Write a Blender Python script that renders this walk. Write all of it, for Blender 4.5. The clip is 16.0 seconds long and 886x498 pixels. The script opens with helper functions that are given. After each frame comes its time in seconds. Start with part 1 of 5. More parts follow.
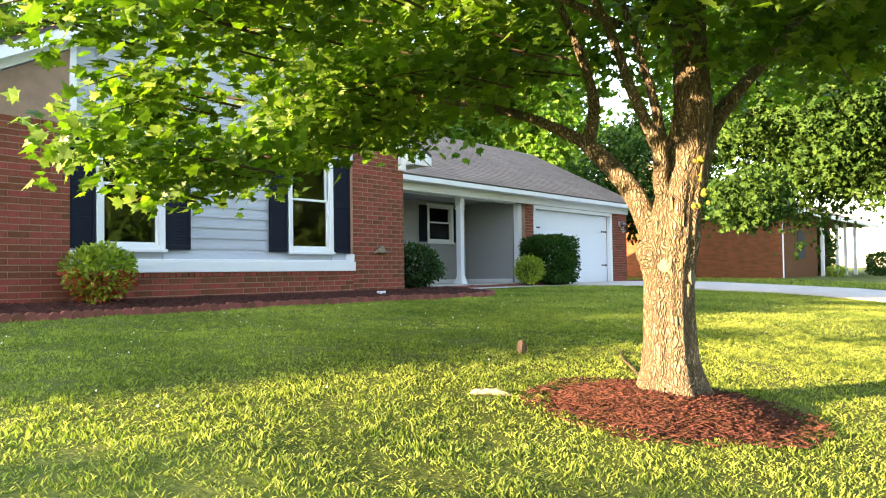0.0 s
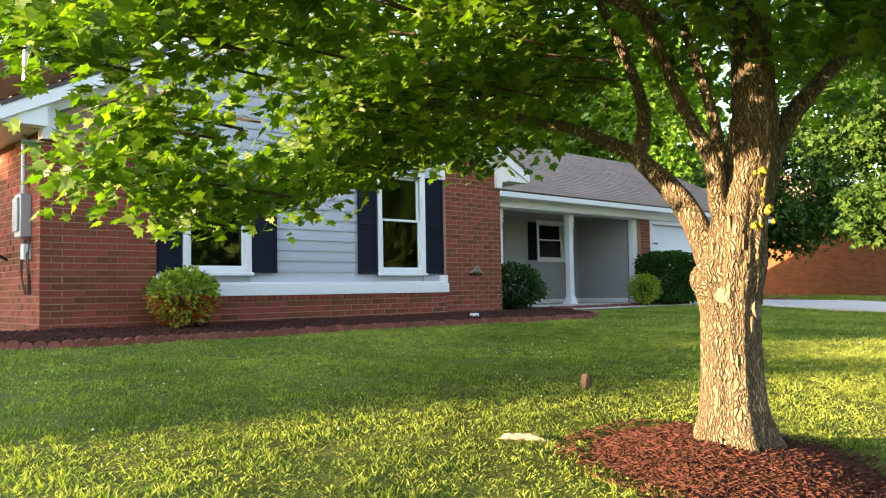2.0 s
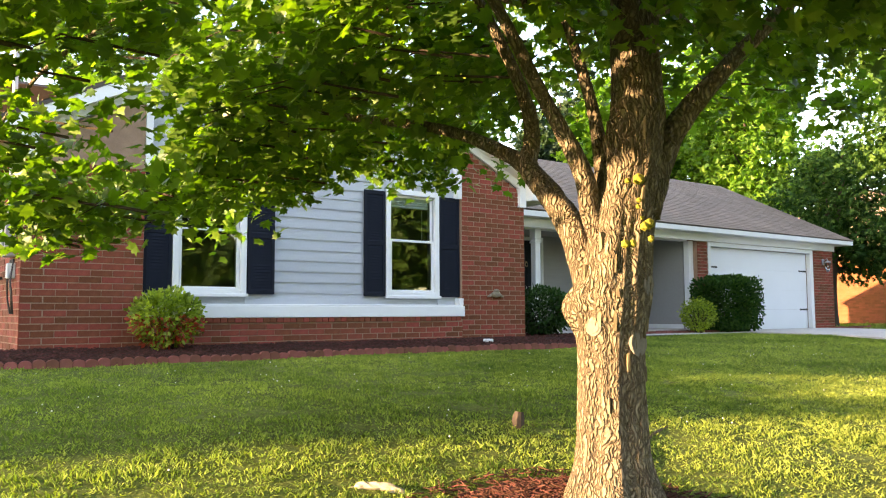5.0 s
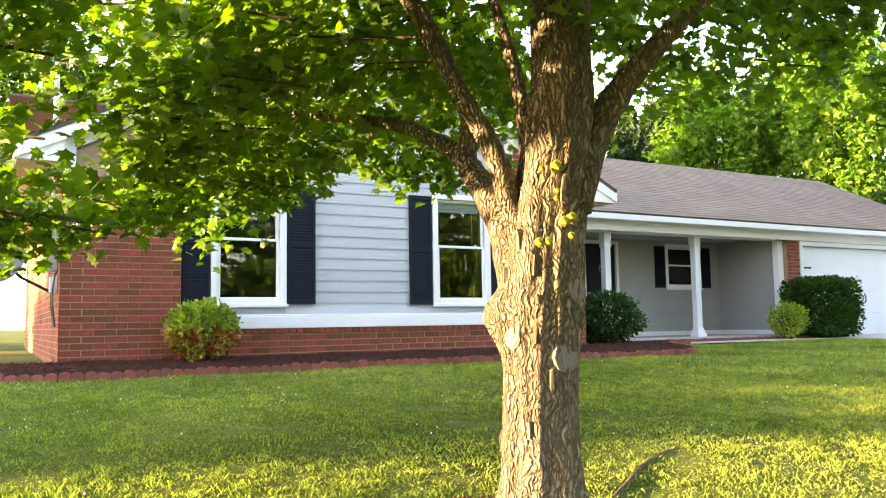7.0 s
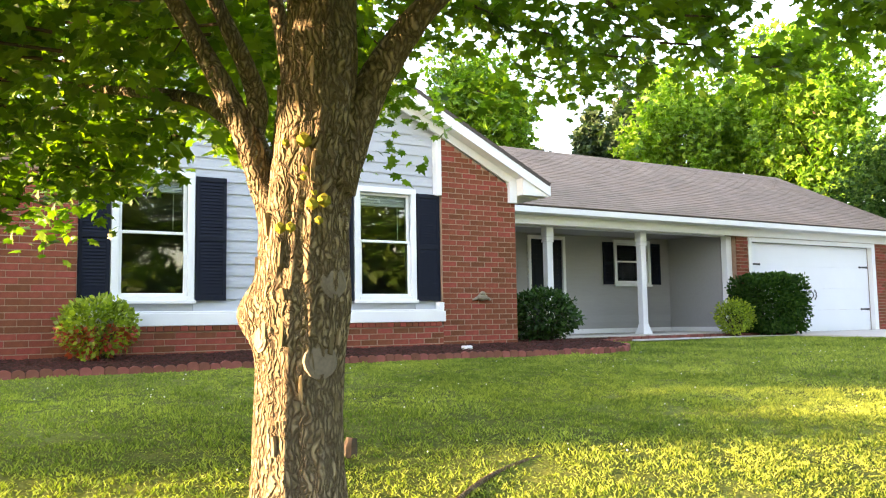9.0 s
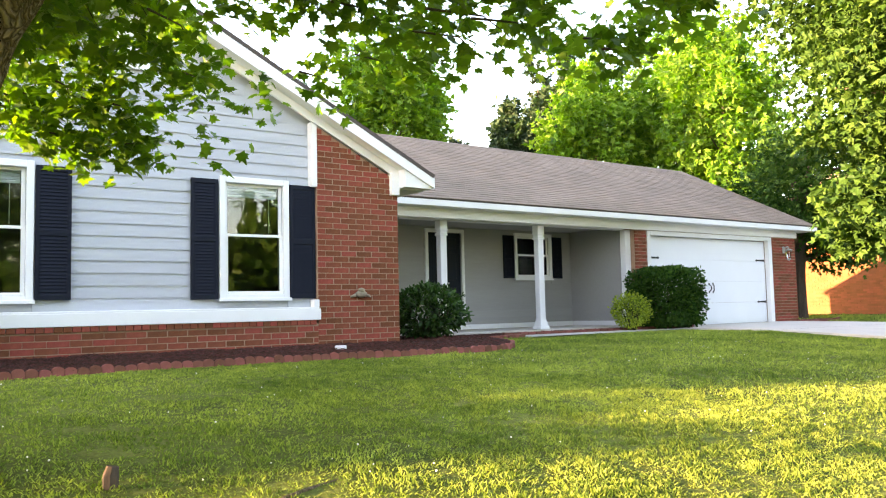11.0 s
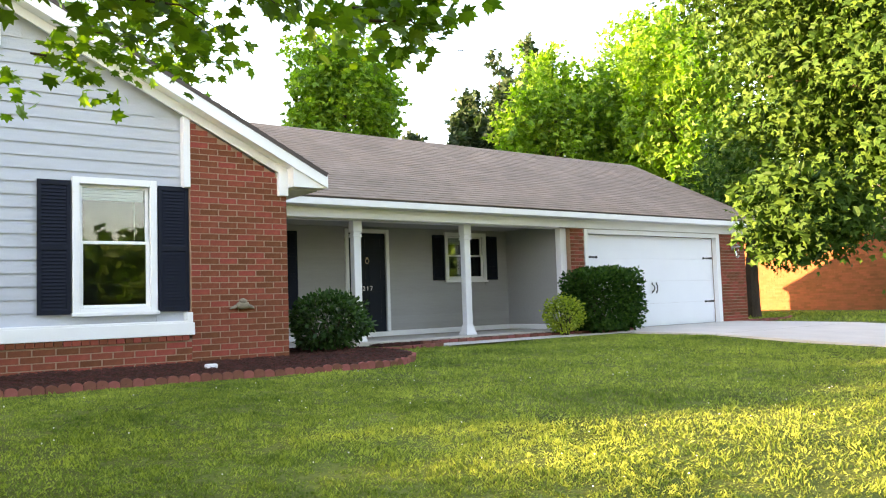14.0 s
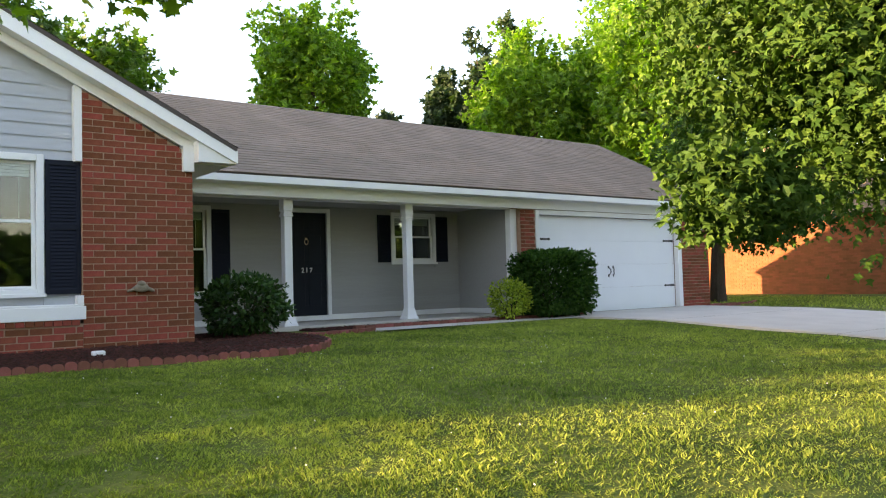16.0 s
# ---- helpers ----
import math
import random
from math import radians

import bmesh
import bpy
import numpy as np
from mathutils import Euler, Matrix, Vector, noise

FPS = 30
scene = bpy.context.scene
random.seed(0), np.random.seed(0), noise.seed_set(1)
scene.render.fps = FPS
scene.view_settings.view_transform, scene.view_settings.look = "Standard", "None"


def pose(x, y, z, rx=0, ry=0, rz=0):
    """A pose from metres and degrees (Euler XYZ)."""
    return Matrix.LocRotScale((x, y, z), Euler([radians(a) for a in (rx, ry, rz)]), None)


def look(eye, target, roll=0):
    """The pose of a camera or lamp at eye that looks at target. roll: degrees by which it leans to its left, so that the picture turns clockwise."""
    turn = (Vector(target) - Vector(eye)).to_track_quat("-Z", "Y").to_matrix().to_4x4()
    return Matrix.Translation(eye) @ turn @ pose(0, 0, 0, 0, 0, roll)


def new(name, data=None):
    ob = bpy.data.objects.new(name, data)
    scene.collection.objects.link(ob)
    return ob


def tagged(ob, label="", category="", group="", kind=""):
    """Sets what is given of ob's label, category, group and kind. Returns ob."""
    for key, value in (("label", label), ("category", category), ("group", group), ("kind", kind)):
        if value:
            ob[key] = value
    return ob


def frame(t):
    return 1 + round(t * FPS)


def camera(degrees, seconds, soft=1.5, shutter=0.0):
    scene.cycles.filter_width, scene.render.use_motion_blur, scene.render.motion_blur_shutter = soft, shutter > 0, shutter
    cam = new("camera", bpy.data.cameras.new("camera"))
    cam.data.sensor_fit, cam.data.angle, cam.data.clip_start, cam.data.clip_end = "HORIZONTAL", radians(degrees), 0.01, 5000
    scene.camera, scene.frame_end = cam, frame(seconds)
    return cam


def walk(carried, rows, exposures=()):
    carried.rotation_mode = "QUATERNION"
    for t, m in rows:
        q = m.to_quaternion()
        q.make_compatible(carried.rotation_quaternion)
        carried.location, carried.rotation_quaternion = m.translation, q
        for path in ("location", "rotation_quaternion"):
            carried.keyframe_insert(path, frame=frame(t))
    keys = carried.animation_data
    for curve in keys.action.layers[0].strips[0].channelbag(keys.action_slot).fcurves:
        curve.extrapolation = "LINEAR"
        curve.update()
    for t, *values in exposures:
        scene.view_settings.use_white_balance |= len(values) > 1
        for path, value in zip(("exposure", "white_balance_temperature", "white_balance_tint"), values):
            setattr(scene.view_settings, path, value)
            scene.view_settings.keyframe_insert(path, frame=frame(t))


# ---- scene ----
cam = camera(57.3, 16.0, soft=1.15)
PATH = [
    (0, (0.167, 0.315, 1.174), (1.752, 1.533, 1.234), -0.8),
    (0.5, (0.324, 0.336, 1.218), (1.879, 1.591, 1.303), -1.2),
    (1, (0.543, 0.305, 1.244), (2.039, 1.63, 1.335), -1.4),
    (1.5, (0.772, 0.197, 1.248), (2.179, 1.615, 1.349), -1.1),
    (2, (0.974, 0.142, 1.25), (2.338, 1.601, 1.355), -1.0),
    (2.5, (1.206, 0.114, 1.269), (2.535, 1.602, 1.401), -0.8),
    (3, (1.413, 0.038, 1.274), (2.681, 1.579, 1.413), -0.4),
    (3.5, (1.642, -0.081, 1.276), (2.901, 1.467, 1.419), -0.3),
    (4, (1.862, -0.132, 1.256), (3.114, 1.421, 1.402), -0.3),
    (6.5, (3.043, -0.372, 1.269), (4.054, 1.344, 1.452), -0.7),
    (7, (3.279, -0.356, 1.268), (4.248, 1.384, 1.451), -0.9),
    (7.5, (3.536, -0.398, 1.268), (4.505, 1.342, 1.451), -0.8),
    (8, (3.741, -0.402, 1.257), (4.717, 1.335, 1.432), -0.9),
    (8.5, (3.995, -0.363, 1.254), (4.987, 1.365, 1.431), -0.9),
    (9, (4.209, -0.383, 1.263), (5.222, 1.332, 1.437), -0.9),
    (9.5, (4.453, -0.434, 1.265), (5.49, 1.268, 1.437), -0.9),
    (10, (4.688, -0.404, 1.263), (5.775, 1.267, 1.427), -1.1),
    (12.5, (5.917, -0.307, 1.528), (7.103, 1.297, 1.668), -1.4),
    (13, (6.191, -0.296, 1.556), (7.38, 1.307, 1.689), -1.6),
    (13.5, (6.483, -0.255, 1.533), (7.676, 1.344, 1.668), -2.0),
    (14, (6.771, -0.221, 1.535), (7.964, 1.378, 1.669), -1.9),
    (14.5, (7.088, -0.245, 1.563), (8.293, 1.346, 1.692), -1.9),
    (15, (7.404, -0.216, 1.507), (8.617, 1.37, 1.636), -1.9),
    (15.5, (7.679, -0.253, 1.501), (8.893, 1.333, 1.601), -1.9),
    (16, (7.987, -0.29, 1.536), (9.194, 1.302, 1.624), -1.6),
]
EXPOSURES = [(t, stops, kelvin, tint) for t, stops, kelvin, tint in ((0.0, 3.35, 7200, 24), (1.5, 3.15, 7200, 25), (3.0, 2.9, 7200, 26), (4.0, 2.95, 7400, 27), (6.5, 3.68, 7900, 30), (9.0, 3.75, 8000, 30), (12.5, 3.7, 8100, 30), (14.5, 3.4, 8100, 30), (15.2, 3.05, 7900, 29), (16.0, 2.85, 7700, 28))]
walk(cam, [(t, look(eye, target, roll)) for t, eye, target, roll in PATH], EXPOSURES)

# ---- world, sun ----
SUN_AZ, SUN_EL = radians(161.0), radians(9.5)   # direction to the sun, from +x towards +y
world = bpy.data.worlds.new("sky")
scene.world = world
world.use_nodes = True
wn = world.node_tree.nodes
sky = wn.new("ShaderNodeTexSky")
sky.sky_type, sky.sun_disc = "NISHITA", False
sky.sun_elevation, sky.sun_rotation = SUN_EL, math.pi / 2 - SUN_AZ
sky.air_density, sky.dust_density, sky.ozone_density = 1.0, 0.7, 1.3
world.node_tree.links.new(sky.outputs[0], wn["Background"].inputs[0])
wn["Background"].inputs[1].default_value = 0.14
lamp = bpy.data.lights.new("sun", "SUN")
lamp.energy, lamp.angle, lamp.color = 3.8, radians(0.6), (1.0, 0.78, 0.46)
sun = new("sun", lamp)
to_sun = Vector((math.cos(SUN_AZ) * math.cos(SUN_EL), math.sin(SUN_AZ) * math.cos(SUN_EL), math.sin(SUN_EL)))
sun.matrix_world = look(to_sun * 60, (0, 0, 0))


# ---- materials ----
def material(name, base, rough=0.6, tone=0.15, scale=6.0, fine=60.0, bump=0.2, metal=0.0, vary=0.0, spec=0.5, second=None, stretch=(1, 1, 1), island=0.0, through_light=0.0, depth=0.01):
    """Principled surface with broad and fine variation, bump, and variation piece by piece."""
    m = bpy.data.materials.new(name)
    m.use_nodes = True
    nt = m.node_tree
    p = nt.nodes["Principled BSDF"]
    co = nt.nodes.new("ShaderNodeTexCoord")
    mp = nt.nodes.new("ShaderNodeMapping")
    mp.inputs["Scale"].default_value = stretch
    nt.links.new(co.outputs["Object"], mp.inputs[0])
    big = nt.nodes.new("ShaderNodeTexNoise")
    big.inputs["Scale"].default_value, big.inputs["Detail"].default_value = scale, 5
    small = nt.nodes.new("ShaderNodeTexNoise")
    small.inputs["Scale"].default_value, small.inputs["Detail"].default_value = fine, 6
    for n in (big, small):
        nt.links.new(mp.outputs[0], n.inputs["Vector"])
    ramp = nt.nodes.new("ShaderNodeMix")
    ramp.data_type = "RGBA"
    a = [c * (1 - tone) for c in base] + [1]
    b = [min(1, c * (1 + tone)) for c in (second or base)] + [1]
    ramp.inputs[6].default_value, ramp.inputs[7].default_value = a, b
    add = nt.nodes.new("ShaderNodeMath")
    add.operation = "MULTIPLY_ADD"
    add.inputs[1].default_value = 0.55
    half = nt.nodes.new("ShaderNodeMath")
    half.operation = "MULTIPLY"
    half.inputs[1].default_value = 0.45
    nt.links.new(small.outputs[0], half.inputs[0])
    nt.links.new(big.outputs[0], add.inputs[0])
    nt.links.new(half.outputs[0], add.inputs[2])
    spread = nt.nodes.new("ShaderNodeMapRange")
    spread.inputs[1].default_value, spread.inputs[2].default_value = 0.3, 0.7
    nt.links.new(add.outputs[0], spread.inputs[0])
    nt.links.new(spread.outputs[0], ramp.inputs[0])
    colour = ramp.outputs[2]
    if vary or island:
        hsv = nt.nodes.new("ShaderNodeHueSaturation")
        if vary:
            rnd = nt.nodes.new("ShaderNodeObjectInfo").outputs["Random"]
        else:
            rnd = nt.nodes.new("ShaderNodeNewGeometry").outputs["Random Per Island"]
        mr = nt.nodes.new("ShaderNodeMapRange")
        v = vary or island
        mr.inputs[3].default_value, mr.inputs[4].default_value = 1 - v, 1 + v
        nt.links.new(rnd, mr.inputs[0])
        nt.links.new(mr.outputs[0], hsv.inputs["Value"])
        mh = nt.nodes.new("ShaderNodeMapRange")
        mh.inputs[3].default_value, mh.inputs[4].default_value = 0.5 + v * 0.04, 0.5 - v * 0.04
        nt.links.new(rnd, mh.inputs[0])
        nt.links.new(mh.outputs[0], hsv.inputs["Hue"])
        nt.links.new(colour, hsv.inputs["Color"])
        colour = hsv.outputs[0]
    nt.links.new(colour, p.inputs["Base Color"])
    p.inputs["Roughness"].default_value, p.inputs["Metallic"].default_value = rough, metal
    p.inputs["Specular IOR Level"].default_value = spec
    if bump:
        bm_ = nt.nodes.new("ShaderNodeBump")
        bm_.inputs["Strength"].default_value, bm_.inputs["Distance"].default_value = bump, depth
        nt.links.new(add.outputs[0], bm_.inputs["Height"])
        nt.links.new(bm_.outputs[0], p.inputs["Normal"])
    if through_light:
        tr = nt.nodes.new("ShaderNodeBsdfTranslucent")
        bright = nt.nodes.new("ShaderNodeMix")
        bright.data_type, bright.blend_type = "RGBA", "MULTIPLY"
        bright.inputs[0].default_value = 1
        bright.inputs[7].default_value = (1.3, 1.75, 0.4, 1)
        nt.links.new(colour, bright.inputs[6])
        nt.links.new(bright.outputs[2], tr.inputs[0])
        ms = nt.nodes.new("ShaderNodeMixShader")
        ms.inputs[0].default_value = through_light
        nt.links.new(p.outputs[0], ms.inputs[1])
        nt.links.new(tr.outputs[0], ms.inputs[2])
        nt.links.new(ms.outputs[0], nt.nodes["Material Output"].inputs[0])
    return m


def glass(name, tint=(0.9, 0.95, 0.95), reflect=1.48):
    m = bpy.data.materials.new(name)
    m.use_nodes = True
    nt = m.node_tree
    clear = nt.nodes.new("ShaderNodeBsdfTransparent")
    clear.inputs[0].default_value = (*tint, 1)
    gloss = nt.nodes.new("ShaderNodeBsdfGlossy")
    gloss.inputs["Roughness"].default_value = 0.01
    fres = nt.nodes.new("ShaderNodeFresnel")
    fres.inputs[0].default_value = reflect
    ms = nt.nodes.new("ShaderNodeMixShader")
    for o, i in ((fres.outputs[0], 0), (clear.outputs[0], 1), (gloss.outputs[0], 2)):
        nt.links.new(o, ms.inputs[i])
    nt.links.new(ms.outputs[0], nt.nodes["Material Output"].inputs[0])
    return m


M = dict(
    brick=material("brick", (0.180, 0.042, 0.022), 0.85, 0.25, 9, 120, 0.5, vary=0.32, second=(0.240, 0.066, 0.036), spec=0.2),
    brick_joined=material("brick_joined", (0.180, 0.042, 0.022), 0.85, 0.25, 9, 120, 0.5, island=0.32, second=(0.25, 0.085, 0.05), spec=0.2),
    brick_far=material("brick_far", (0.19, 0.072, 0.030), 0.85, 0.2, 3, 60, 0.4, island=0.22, spec=0.2),
    mortar=material("mortar", (0.33, 0.21, 0.145), 0.95, 0.2, 8, 150, 0.4, spec=0.1),
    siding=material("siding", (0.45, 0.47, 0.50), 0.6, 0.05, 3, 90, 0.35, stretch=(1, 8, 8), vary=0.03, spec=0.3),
    # front siding in a darker tone: the porch's shade is in the colour
    siding_porch_shaded=material("siding_porch_shaded", (0.34, 0.335, 0.32), 0.6, 0.05, 3, 90, 0.3, stretch=(1, 8, 8), vary=0.03, spec=0.3),
    white=material("white_paint", (0.80, 0.80, 0.79), 0.5, 0.04, 2.5, 70, 0.12, spec=0.4),
    garage=material("garage_white", (0.78, 0.80, 0.82), 0.5, 0.03, 1.5, 60, 0.1, spec=0.4),
    navy=material("navy_shutter", (0.008, 0.011, 0.020), 0.6, 0.2, 5, 80, 0.1, spec=0.15),
    door=material("navy_door", (0.007, 0.011, 0.018), 0.5, 0.15, 4, 80, 0.1, spec=0.2),
    # near-black colour stands in for the gloom of unlit interiors
    dark=material("unlit_interior", (0.05, 0.048, 0.045), 0.9, 0.2, 2, 30, 0),
    blind=material("blind", (0.62, 0.66, 0.62), 0.7, 0.05, 4, 60, 0.05),
    shingle=material("shingle", (0.245, 0.188, 0.143), 0.95, 0.2, 1.2, 220, 0.6, island=0.09, spec=0.15),
    shingle_base=material("shingle_base", (0.09, 0.075, 0.068), 0.95, 0.2, 2, 200, 0.4, spec=0.1),
    concrete=material("concrete", (0.50, 0.46, 0.40), 0.9, 0.12, 1.5, 140, 0.3, spec=0.2),
    soil_bed=material("mulch_bed_soil", (0.055, 0.025, 0.019), 0.95, 0.4, 14, 130, 1.0, spec=0.1, depth=0.03),
    mulch=material("mulch_chip", (0.068, 0.027, 0.017), 0.9, 0.35, 12, 150, 0.4, island=0.5, spec=0.15),
    mulch_dark=material("mulch_dark_chip", (0.070, 0.029, 0.021), 0.9, 0.35, 12, 150, 0.4, island=0.5, spec=0.15),
    edging=material("edging_red", (0.24, 0.085, 0.065), 0.9, 0.25, 12, 120, 0.5, vary=0.25, spec=0.15),
    ground=material("lawn_soil", (0.065, 0.095, 0.020), 0.95, 0.4, 0.9, 30, 1.0, second=(0.12, 0.14, 0.035), spec=0.05, depth=0.03),
    grass=material("grass_blade", (0.105, 0.195, 0.030), 0.6, 0.42, 0.8, 7, 0, island=0.45, second=(0.225, 0.262, 0.060), spec=0.15, through_light=0.3),
    clover=material("clover_flower", (0.75, 0.74, 0.68), 0.8, 0.1, 20, 80, 0),
    bark=material("maple_bark", (0.115, 0.085, 0.048), 0.95, 0.6, 7, 40, 1.0, second=(0.20, 0.155, 0.09), stretch=(1, 1, 0.22), spec=0.1, depth=0.05),
    bark_plate=material("bark_plate", (0.14, 0.105, 0.062), 0.95, 0.4, 7, 60, 0.8, second=(0.21, 0.165, 0.10), stretch=(1, 1, 0.3), spec=0.1, island=0.25),
    bark_dark=material("dark_bark", (0.085, 0.065, 0.05), 0.95, 0.4, 6, 50, 0.8, stretch=(1, 1, 0.25), spec=0.1),
    moss=material("moss", (0.20, 0.19, 0.03), 0.95, 0.3, 20, 100, 0.6, spec=0.05),
    cut=material("cut_wood", (0.15, 0.125, 0.095), 0.9, 0.3, 20, 90, 0.4),
    pale_root=material("pale_root", (0.32, 0.27, 0.18), 0.9, 0.3, 20, 90, 0.4),
    leaf=material("maple_leaf", (0.078, 0.160, 0.020), 0.42, 0.25, 1.2, 12, 0, island=0.45, second=(0.12, 0.20, 0.026), spec=0.35, through_light=0.42),
    # driveway maple: leaf colour lowered to stand in for shade on its crown
    leaf_shaded=material("shaded_leaf", (0.036, 0.082, 0.013), 0.6, 0.25, 0.5, 5, 0, island=0.4, spec=0.12, through_light=0.16),
    leaf_bright=material("bright_leaf", (0.10, 0.205, 0.02), 0.5, 0.25, 0.5, 5, 0, island=0.4, spec=0.3, through_light=0.45),
    leaf_far=material("far_leaf", (0.060, 0.125, 0.02), 0.5, 0.25, 0.5, 5, 0, island=0.4, spec=0.3, through_light=0.4),
    conifer=material("conifer_needles", (0.028, 0.055, 0.026), 0.6, 0.3, 0.6, 5, 0, island=0.4, spec=0.2, through_light=0.2),
    hedge=material("hedge_leaf", (0.026, 0.075, 0.014), 0.7, 0.3, 4, 20, 0, island=0.5, spec=0.12, through_light=0.25),
    hedge_dark=material("rhododendron_leaf", (0.026, 0.070, 0.017), 0.4, 0.3, 4, 20, 0, island=0.5, spec=0.15, through_light=0.2),
    nandina=material("nandina_leaf", (0.19, 0.29, 0.03), 0.45, 0.25, 4, 20, 0, island=0.45, second=(0.28, 0.33, 0.04), spec=0.4, through_light=0.35),
    nandina_red=material("nandina_red_leaf", (0.38, 0.065, 0.025), 0.45, 0.3, 4, 20, 0, island=0.5, spec=0.4, through_light=0.3),
    twig=material("twig", (0.07, 0.05, 0.035), 0.9, 0.3, 9, 60, 0.4, spec=0.1),
    iron=material("black_iron", (0.012, 0.012, 0.013), 0.5, 0.2, 9, 60, 0.1),
    metal=material("galvanised_metal", (0.38, 0.39, 0.40), 0.5, 0.15, 5, 50, 0.1, metal=0.4),
    dish=material("dish_grey", (0.20, 0.21, 0.23), 0.45, 0.1, 5, 50, 0.05),
    stone=material("fossil_grey", (0.24, 0.20, 0.14), 0.9, 0.35, 14, 70, 0.7),
    brass=material("aged_brass", (0.45, 0.38, 0.25), 0.4, 0.2, 9, 60, 0.1, metal=0.8),
    glass=glass("window_glass", (0.8, 0.85, 0.85), 1.6),
    lamp_glass=glass("lamp_glass"),
)


def bark_material(name, ridge, furrow):
    """Interlaced vertical ridges with dark furrows between them."""
    m = bpy.data.materials.new(name)
    m.use_nodes = True
    nt = m.node_tree
    p = nt.nodes["Principled BSDF"]
    p.inputs["Roughness"].default_value, p.inputs["Specular IOR Level"].default_value = 0.95, 0.1
    co = nt.nodes.new("ShaderNodeTexCoord")
    warp = nt.nodes.new("ShaderNodeTexNoise")
    warp.inputs["Scale"].default_value, warp.inputs["Detail"].default_value = 9, 4
    nt.links.new(co.outputs["Object"], warp.inputs["Vector"])
    mixv = nt.nodes.new("ShaderNodeMix")
    mixv.data_type = "VECTOR"
    mixv.inputs[0].default_value = 0.09
    nt.links.new(co.outputs["Object"], mixv.inputs[4])
    nt.links.new(warp.outputs["Color"], mixv.inputs[5])
    mp = nt.nodes.new("ShaderNodeMapping")
    mp.inputs["Scale"].default_value = (1, 1, 0.2)
    nt.links.new(mixv.outputs[1], mp.inputs[0])
    cells = nt.nodes.new("ShaderNodeTexVoronoi")
    cells.feature = "DISTANCE_TO_EDGE"
    cells.inputs["Scale"].default_value = 62
    nt.links.new(mp.outputs[0], cells.inputs["Vector"])
    edge = nt.nodes.new("ShaderNodeMapRange")
    edge.inputs[1].default_value, edge.inputs[2].default_value = -0.03, 0.27
    nt.links.new(cells.outputs["Distance"], edge.inputs[0])
    grain = nt.nodes.new("ShaderNodeTexNoise")
    grain.inputs["Scale"].default_value, grain.inputs["Detail"].default_value = 70, 6
    nt.links.new(mp.outputs[0], grain.inputs["Vector"])
    broad = nt.nodes.new("ShaderNodeTexNoise")
    broad.inputs["Scale"].default_value, broad.inputs["Detail"].default_value = 4, 4
    nt.links.new(co.outputs["Object"], broad.inputs["Vector"])
    tone = nt.nodes.new("ShaderNodeMix")
    tone.data_type = "RGBA"
    tone.inputs[6].default_value = (*[c * 0.72 for c in ridge], 1)
    tone.inputs[7].default_value = (ridge[0] * 1.2, ridge[1] * 1.22, ridge[2] * 1.15, 1)
    add = nt.nodes.new("ShaderNodeMath")
    add.operation = "ADD"
    nt.links.new(grain.outputs[0], add.inputs[0])
    nt.links.new(broad.outputs[0], add.inputs[1])
    rng_ = nt.nodes.new("ShaderNodeMapRange")
    rng_.inputs[1].default_value, rng_.inputs[2].default_value = 0.75, 1.25
    nt.links.new(add.outputs[0], rng_.inputs[0])
    nt.links.new(rng_.outputs[0], tone.inputs[0])
    col = nt.nodes.new("ShaderNodeMix")
    col.data_type = "RGBA"
    col.inputs[6].default_value = (*furrow, 1)
    nt.links.new(edge.outputs[0], col.inputs[0])
    nt.links.new(tone.outputs[2], col.inputs[7])
    nt.links.new(col.outputs[2], p.inputs["Base Color"])
    high = nt.nodes.new("ShaderNodeMath")
    high.operation = "MULTIPLY_ADD"
    high.inputs[1].default_value = 0.35
    nt.links.new(grain.outputs[0], high.inputs[0])
    nt.links.new(edge.outputs[0], high.inputs[2])
    b = nt.nodes.new("ShaderNodeBump")
    b.inputs["Strength"].default_value, b.inputs["Distance"].default_value = 1.0, 0.02
    nt.links.new(high.outputs[0], b.inputs["Height"])
    nt.links.new(b.outputs[0], p.inputs["Normal"])
    return m


M["bark"] = bark_material("maple_bark_ridged", (0.255, 0.205, 0.135), (0.095, 0.072, 0.048))


# ---- builders ----
def part(name, bm, mat, parent=None, label="", smooth=False):
    """Link a bmesh as one mesh object, under a thing if one is given."""
    me = bpy.data.meshes.new(name)
    bm.to_mesh(me)
    bm.free()
    me.materials.append(M[mat])
    if smooth:
        for poly in me.polygons:
            poly.use_smooth = True
    ob = new(name, me)
    if parent:
        ob.parent = parent
        ob.matrix_parent_inverse = parent.matrix_basis.inverted()
    if label:
        ob["label"] = label
    return ob


def thing(name, at, label, category, group="", kind=""):
    ob = new(name)
    ob.location = at
    ob.empty_display_size = 0.1
    return tagged(ob, label, category, group, kind)


def box(bm, x0, x1, y0, y1, z0, z1, bevel=0.0):
    vs = [bm.verts.new((x, y, z)) for z in (z0, z1) for y in (y0, y1) for x in (x0, x1)]
    fs = [bm.faces.new([vs[i] for i in q]) for q in ((0, 2, 3, 1), (4, 5, 7, 6), (0, 1, 5, 4), (2, 6, 7, 3), (0, 4, 6, 2), (1, 3, 7, 5))]
    if bevel:
        es = list({e for f in fs for e in f.edges})
        bmesh.ops.bevel(bm, geom=es, offset=bevel, segments=1, affect="EDGES")
    return bm


